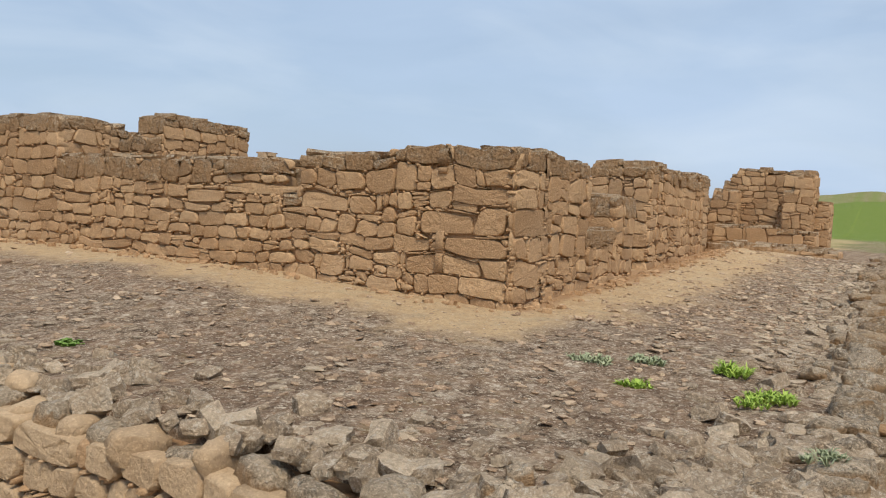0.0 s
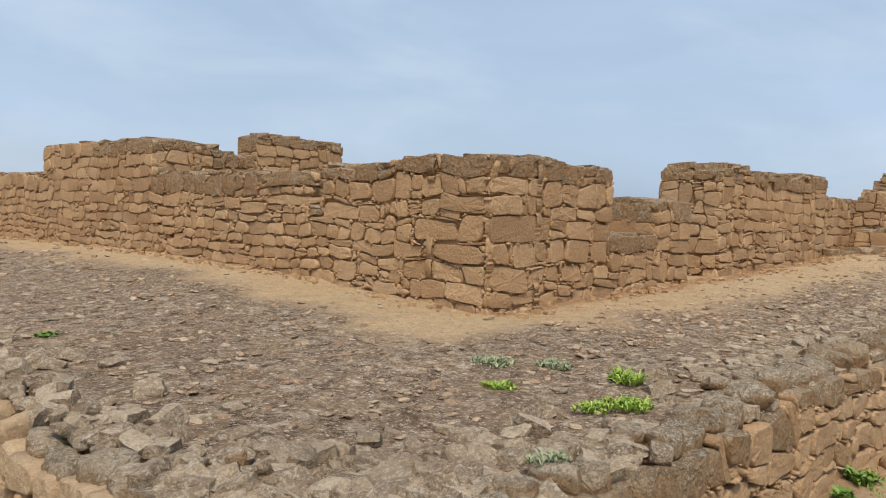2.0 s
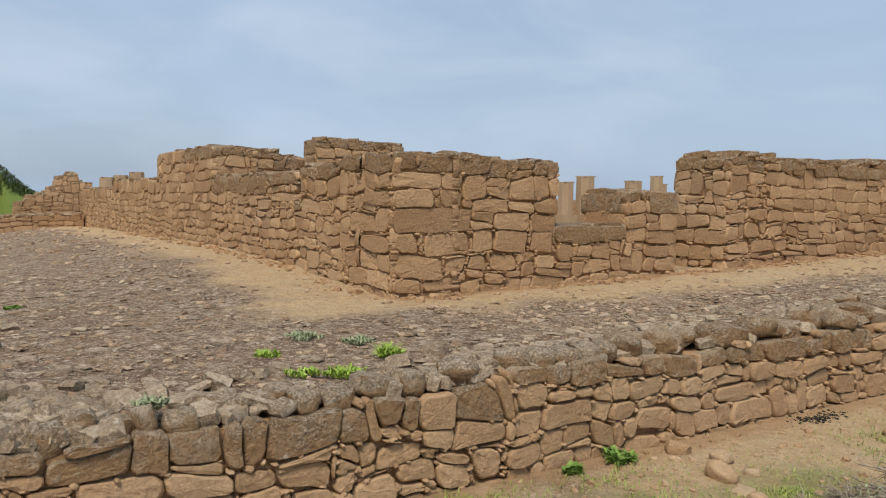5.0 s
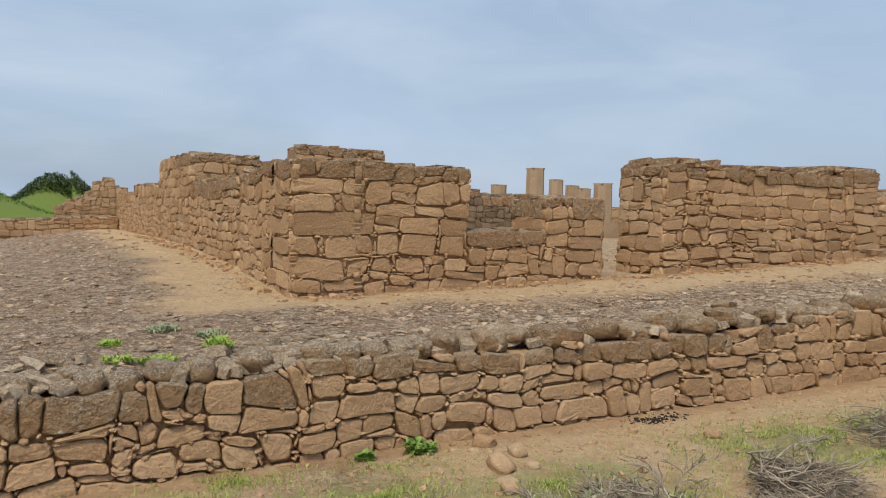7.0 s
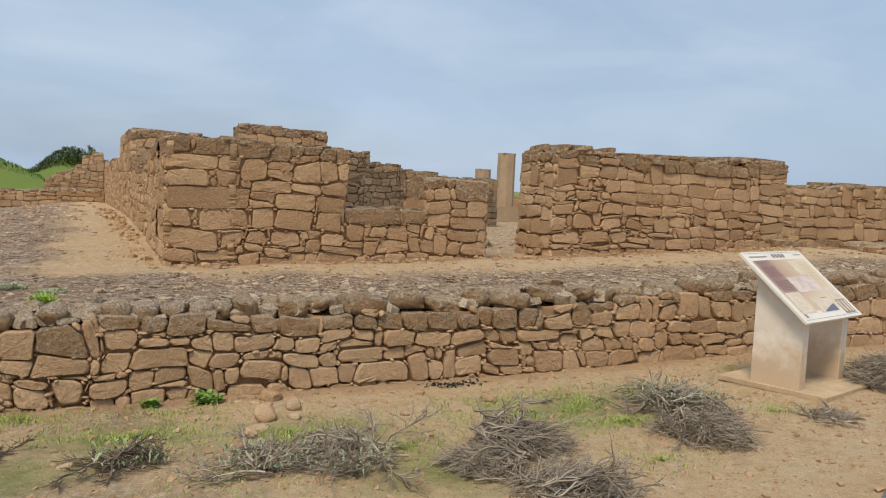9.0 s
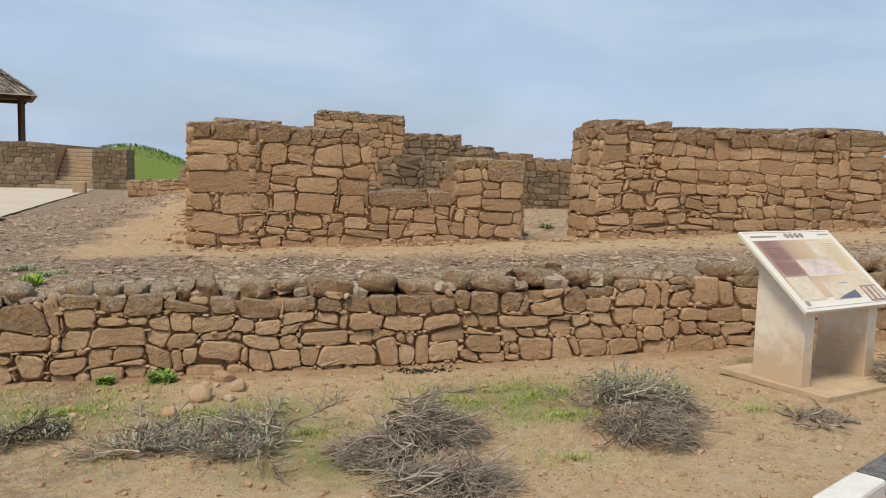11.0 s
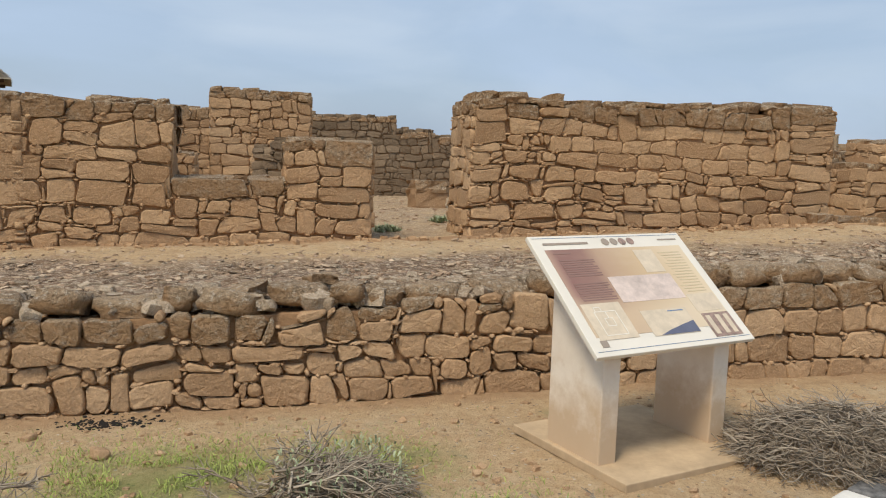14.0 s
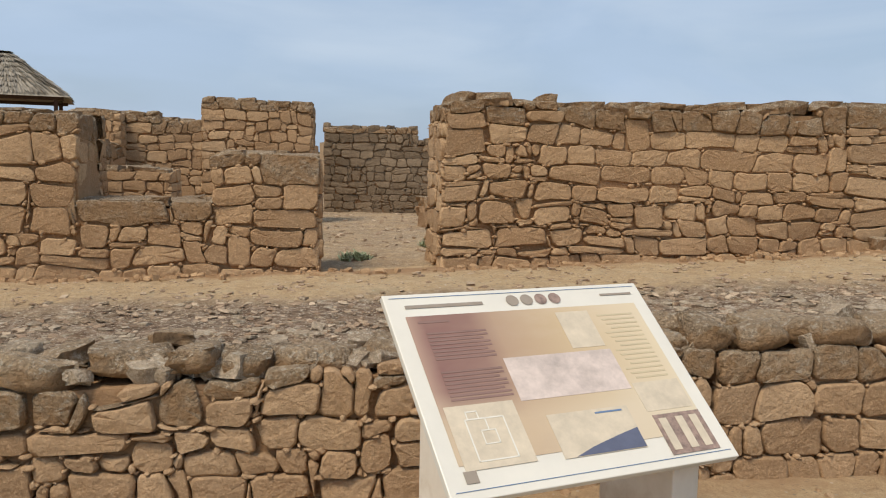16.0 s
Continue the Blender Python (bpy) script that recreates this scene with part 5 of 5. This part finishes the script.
def twig_heap(x, y, rx, ry, height, r, label):
    """A low dense dome of interlaced dead twigs."""
    z = low_z(x, y)
    root = empty("twig_heap", (x, y, z), label, "brushwood")
    vs, fs, bv, bf = [], [], [], []
    for i in range(3600):
        a, q = r.uniform(0, math.tau), math.sqrt(r.random())
        dome = height * math.sqrt(max(0.02, 1 - q * q)) * (1 + 0.18 * noise.noise(Vector((5 * q * math.cos(a), 5 * q * math.sin(a), 3))))
        p = Vector((rx * q * math.cos(a), ry * q * math.sin(a), max(0.01, dome * r.random() ** 0.45)))
        h = a + r.gauss(0, 1.0)
        d = Vector((math.cos(h), math.sin(h), r.uniform(-0.5, 0.35)))
        pts = [p]
        reach = r.uniform(0.06, 0.2)
        for _ in range(3):
            d = (d + Vector((r.gauss(0, 0.3), r.gauss(0, 0.3), r.gauss(0, 0.25) - 0.05))).normalized()
            s = pts[-1] + d * reach / 3
            s.z = max(0.006, s.z)
            pts.append(s)
        if i % 9:
            twig(vs, fs, pts, 0.0035, 0.0018)
        else:
            twig(bv, bf, pts, 0.006, 0.003)
    tagged(piece("stout_brushwood", bv, bf, MAT_TWIG, root), kind="stuff")
    tagged(piece("fine_brushwood", vs, fs, MAT_TWIG, root), kind="stuff")
    return root


r_s = random.Random(71)
twig_heap(6.2, -4.62, 0.6, 0.42, 0.27, random.Random(72), "dense grey-brown heap of dry twigs beside the information panel")
dry_shrub(1.85, -4.95, 0.62, 0.36, -0.35, 0.9, r_s, "grey dead shrub lying on the sand, fine twigs fanned out", MAT_TWIG, 190)
dry_shrub(1.45, -5.25, 0.5, 0.24, 2.6, 1.3, r_s, "grey dead shrub lying flat on the sand", MAT_TWIG, 150)
dry_shrub(3.45, -4.65, 0.62, 0.34, 0.5, 2.2, r_s, "tangled half-dead shrub still carrying grey-green leaves", MAT_TWIG, 190, 500)
dry_shrub(3.25, -5.2, 0.6, 0.36, -1.5, 0.8, r_s, "pale grey dead shrub lying on the sand", MAT_TWIG, 180)
dry_shrub(-0.55, -4.5, 0.42, 0.14, 0.8, 2.8, r_s, "low brown withered weed on the sand", MAT_TWIG_DARK, 70, 160)
dry_shrub(-1.5, -4.2, 0.45, 0.13, 2.0, 2.8, r_s, "low brown withered weed on the sand", MAT_TWIG_DARK, 70, 160)
dry_shrub(0.65, -4.85, 0.62, 0.2, 2.9, 2.0, r_s, "low dead shrub with grass growing through it", MAT_TWIG, 150, 350)
dry_shrub(0.2, -4.75, 0.5, 0.16, 1.2, 2.6, r_s, "low dead shrub with grass growing through it", MAT_TWIG, 110, 250)
dry_shrub(1.75, -5.75, 0.75, 0.2, 0.1, 1.2, r_s, "flat dead shrub spread over the sand", MAT_TWIG, 150)
dry_shrub(4.55, -5.15, 0.3, 0.1, 0.6, 2.5, r_s, "small flattened dead shrub on the sand", MAT_TWIG, 60)

# ---------------------------------------------------------------- the court behind the facade
MAT_COLUMN = stone_material("pale_column_stone", (0.34, 0.255, 0.17), (0.38, 0.29, 0.2), (0.42, 0.325, 0.225), (0.30, 0.22, 0.14), 0.16)


def column(x, y, side, top, octagon=True):
    """A square pillar of the ruined hall, its corners cut, on a low block."""
    z = ground_z(x, y) - 0.1
    root = empty("stone_column", (x, y, z), "pale weathered stone column standing in the ruined hall", "column", "columns of the ruined hall")
    h = top - z
    n = 8
    vs, fs = [], []
    r = random.Random(int(x * 100))
    for k in range(5):
        zz = h * k / 4
        w = side * (0.54 - 0.03 * k / 4)
        for i in range(n):
            a = math.tau * (i + 0.5) / n
            vs.append((w * math.cos(a) * (1 + r.uniform(-0.015, 0.015)), w * math.sin(a), zz))
    for k in range(4):
        for i in range(n):
            fs.append((k * n + i, k * n + (i + 1) % n, (k + 1) * n + (i + 1) % n, (k + 1) * n + i))
    fs.append(tuple(range(4 * n, 5 * n)))
    piece("shaft", vs, fs, MAT_COLUMN, root, smooth=False)
    cap_pts = placed(boulder(r, (side * 0.80, side * 0.80, 0.04), 0.03, 1.2), Matrix.Translation((0, 0, h)))
    piece("top_stone", cap_pts, FACES2, MAT_CAP, root, "grey lichen-covered top", smooth=False)
    piece("base_block", placed(boulder(r, (side * 1.5, side * 1.5, 0.7), 0.04, 1.3), Matrix.Translation((0, 0, 0.25))), FACES2, MAT_COLUMN, root, smooth=False)
    return root


for cx, cy, cs, ct in ((11.62, 13.2, 0.55, 2.93), (14.3, 20.0, 0.62, 2.58), (17.4, 20.5, 0.6, 2.9), (18.6, 21.0, 0.6, 2.7), (19.5, 21.5, 0.55, 2.6), (14.25, 13.2, 0.6, 2.55),
                       (19.25, 13.0, 0.5, 2.64), (19.78, 13.2, 0.45, 2.36), (24.6, 20.0, 0.6, 2.95), (25.4, 20.5, 0.6, 2.6), (20.5, 9.0, 0.6, 2.35), (22.0, 9.0, 0.6, 2.35), (16.4, 13.2, 0.6, 2.45), (13.6, 13.4, 0.5, 2.35)):
    column(cx, cy, cs, ct)
for cx, cy, ct in ((3.5, 30.0, 2.66), (2.85, 30.0, 2.5), (2.3, 30.0, 2.4)):
    column(cx, cy, 0.62, ct)

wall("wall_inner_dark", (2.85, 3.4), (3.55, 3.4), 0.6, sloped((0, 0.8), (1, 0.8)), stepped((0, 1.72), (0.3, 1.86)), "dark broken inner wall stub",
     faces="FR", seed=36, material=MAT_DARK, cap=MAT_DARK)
wall("wall_inner_bench", (1.1, 4.6), (1.95, 4.6), 0.7, sloped((0, 0.8), (1, 0.8)), stepped((0, 1.62)), "low inner bench of limestone", faces="FR", seed=37)
for sz_, hh_, mat_ in ((0.78, 0.36, MAT_STONE_LOW), (1.1, 0.2, MAT_CAP)):
    ob = piece("court_block", boulder(random.Random(5), (0.62, 0.5, hh_ * 1.15), 0.09, 1.1, DIRS3), FACES3, mat_, smooth=False)
    ob.matrix_basis = pose(5.85, 6.0, sz_ + hh_ / 2 - 0.02, 0, 0, 8)
    tagged(ob, "rough dressed stone block stacked in the court", "stone", "stacked court blocks")
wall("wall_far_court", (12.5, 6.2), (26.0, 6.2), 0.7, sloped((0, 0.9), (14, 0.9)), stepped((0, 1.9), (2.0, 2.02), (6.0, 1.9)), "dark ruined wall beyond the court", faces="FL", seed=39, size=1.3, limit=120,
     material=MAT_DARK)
wall("wall_hall", (8.5, 17.0), (20.0, 17.0), 0.6, sloped((0, 0.75), (12, 0.8)), stepped((0, 1.6), (4, 1.45), (8, 1.7)), "low wall of the ruined hall", faces="F", seed=40, size=1.5, limit=100)
wall("wall_beyond_step", (10.7, -0.4), (10.7, -2.0), 1.6, sloped((0, 1.0), (2, 0.96)), sloped((0, 1.14), (1.0, 1.1), (2, 1.04)), "stepped footing of large flat stones", faces="FR", seed=42, size=1.6, rows=3)

# ---------------------------------------------------------------- platform, stairs and pavilion far beyond the side wall
wall("wall_platform", (-30.0, 35.0), (-8.75, 35.0), 18.0, lambda s: 0.1, lambda s: 2.40, "stone-faced platform under the thatched pavilion", faces="F", seed=43, size=1.5, limit=200, rows=1, caps=False, material=MAT_DARK)
wall("wall_platform_wing", (-6.95, 34.6), (-5.3, 34.6), 3.0, lambda s: 0.1, sloped((0, 2.16), (1.6, 2.2)), "stone wing wall beside the stairs", faces="FR", seed=44, size=1.3, caps=False, material=MAT_DARK)
MAT_STEP = plain("sandstone_step", (0.50, 0.37, 0.24), 0.9, 0.14, 5, 0.1, 0.3)
stairs = empty("stairs", (-7.85, 34.9, 0.1), "flight of sandy stone steps up to the platform", "stairs", "", "structure")
for i in range(10):
    part("step", box_bm(1.78 + (0.9 if i < 2 else 0), 0.55, 0.19, 0.02, Matrix.Translation((-(0.35 if i < 2 else 0), 0.05 + 0.32 * i, 0.11 + 0.207 * i))), MAT_STEP, stairs)
MAT_THATCH = leaf_material("thatch", (0.20, 0.17, 0.13), (0.36, 0.31, 0.24))
MAT_POST = plain("brown_timber", (0.09, 0.055, 0.04), 0.8, 0.2, 12, 0.2)


def pavilion(cx, cy, z):
    root = empty("pavilion", pose(cx, cy, z, 0, 0, 15.6), "open pavilion with a pointed palm-thatch roof on brown posts", "pavilion")
    for sx in (-2.75, 2.75):
        for sy in (-2.75, 2.75):
            part("post", box_bm(0.22, 0.22, 2.7, 0.01, Matrix.Translation((sx, sy, 1.33))), MAT_POST, root)
    for s in (-1, 1):
        part("beam", box_bm(6.3, 0.18, 0.2, 0.01, Matrix.Translation((0, s * 2.75, 2.6))), MAT_POST, root)
        part("beam", box_bm(0.18, 6.3, 0.2, 0.01, Matrix.Translation((s * 2.75, 0, 2.74))), MAT_POST, root)
    r = random.Random(81)
    vs, fs = [], []
    apex, eave = Vector((0, 0, 5.25)), 3.5
    k0 = len(vs)
    vs += [tuple(apex), (-eave, -eave, 2.65), (eave, -eave, 2.65), (eave, eave, 2.65), (-eave, eave, 2.65)]
    fs += [(0, 1, 2), (0, 2, 3), (0, 3, 4), (0, 4, 1)]
    for side in range(4):
        rot = Matrix.Rotation(side * math.pi / 2, 3, "Z")
        for row in range(9):
            q = row / 8.5
            for _ in range(110):
                u = r.uniform(-1, 1)
                lo = Vector((u * eave * (0.12 + 0.92 * q), -eave * (0.12 + 0.92 * q), 5.25 - 2.62 * q - 0.02))
                hi = Vector((u * eave * max(0.0, q - 0.16), -eave * max(0.0, q - 0.16), 5.29 - 2.58 * max(0.0, q - 0.16)))
                lo += Vector((r.uniform(-0.08, 0.08), r.uniform(-0.12, 0.04), r.uniform(-0.08, 0.06)))
                blade(vs, fs, rot @ hi, rot @ lo, 0.14, r, 0.02)
    piece("thatch_roof", vs, fs, MAT_THATCH, root, "grey palm thatch", smooth=False)
    return root


pavilion(-15.0, 42.7, 2.4)
bench = empty("bench", (-12.9, 37.0, 2.4), "dark slatted bench beside the pavilion", "bench")
for i in range(3):
    part("slat", box_bm(1.5, 0.03, 0.09, 0.004, Matrix.Translation((0, 0.25, 0.5 + 0.14 * i))), MAT_POST, bench)
    part("slat", box_bm(1.5, 0.1, 0.03, 0.004, Matrix.Translation((0, -0.15 + 0.13 * i, 0.43))), MAT_POST, bench)
for sx in (-0.68, 0.68):
    part("leg", box_bm(0.05, 0.45, 0.44, 0.004, Matrix.Translation((sx, 0, 0.21))), MAT_POST, bench)
    part("back_post", box_bm(0.05, 0.05, 0.86, 0.004, Matrix.Translation((sx, 0.22, 0.42))), MAT_POST, bench)

# pale path leading to the stairs
MAT_PATH = plain("pale_concrete", (0.56, 0.48, 0.37), 0.9, 0.08, 1.5, 0.15, 0.2)


def path():
    vs, fs = [], []
    for i in range(27):
        y = 7.3 + i
        right = -4.0 - 2.6 * i / 26
        left = -11.0
        for k in range(9):
            x = left + (right - left) * k / 8
            vs.append((x, y, ground_z(x, y) + 0.035))
    for i in range(26):
        for k in range(8):
            a = 9 * i + k
            fs.append((a, a + 1, a + 10, a + 9))
    return tagged(new("pavement", mesh_of("pavement", vs, fs, MAT_PATH)), "smooth pale concrete path", "path", "", "structure")


path()
ob = part("stone_bollard", box_bm(0.48, 0.45, 0.5, 0.03), MAT_PALE)
ob.matrix_basis = pose(-6.0, 26.3, ground_z(-6.0, 26.3) + 0.23)
tagged(ob, "square sandy stone block beside the path", "block")

# grass and bushes on the far mounds
r_f = random.Random(91)
vs, fs = [], []
for mx, my, mr, count in ((-9, 60, 11, 6000),):
    for _ in range(count):
        a, q = r_f.uniform(0, math.tau), mr * math.sqrt(r_f.random())
        px, py = mx + q * math.cos(a), my + q * math.sin(a)
        z = ground_z(px, py)
        blade(vs, fs, (px, py, z - 0.3), (px + r_f.uniform(-0.15, 0.15), py + r_f.uniform(-0.15, 0.15), z + r_f.uniform(-0.16, -0.04)), 0.07, r_f)
tagged(new("far_grass", mesh_of("far_grass", vs, fs, MAT_GRASS_FAR)), "lush green grass on the far mounds", "grass", "", "stuff")
vs, fs = [], []
for mx, my, mr, count in ((-1.0, 70, 4.6, 11000),):
    for _ in range(count):
        a, q = r_f.uniform(0, math.tau), mr * math.sqrt(r_f.random())
        px, py = mx + q * math.cos(a), my + q * math.sin(a)
        z = ground_z(px, py) + r_f.uniform(0, 0.7)
        blade(vs, fs, (px, py, z), (px + r_f.uniform(-0.3, 0.3), py + r_f.uniform(-0.3, 0.3), z + r_f.uniform(-0.05, 0.2)), 0.09, r_f)
tagged(new("far_scrub", mesh_of("far_scrub", vs, fs, MAT_BUSH_FAR)), "dark green scrub covering a far mound", "scrub", "", "stuff")
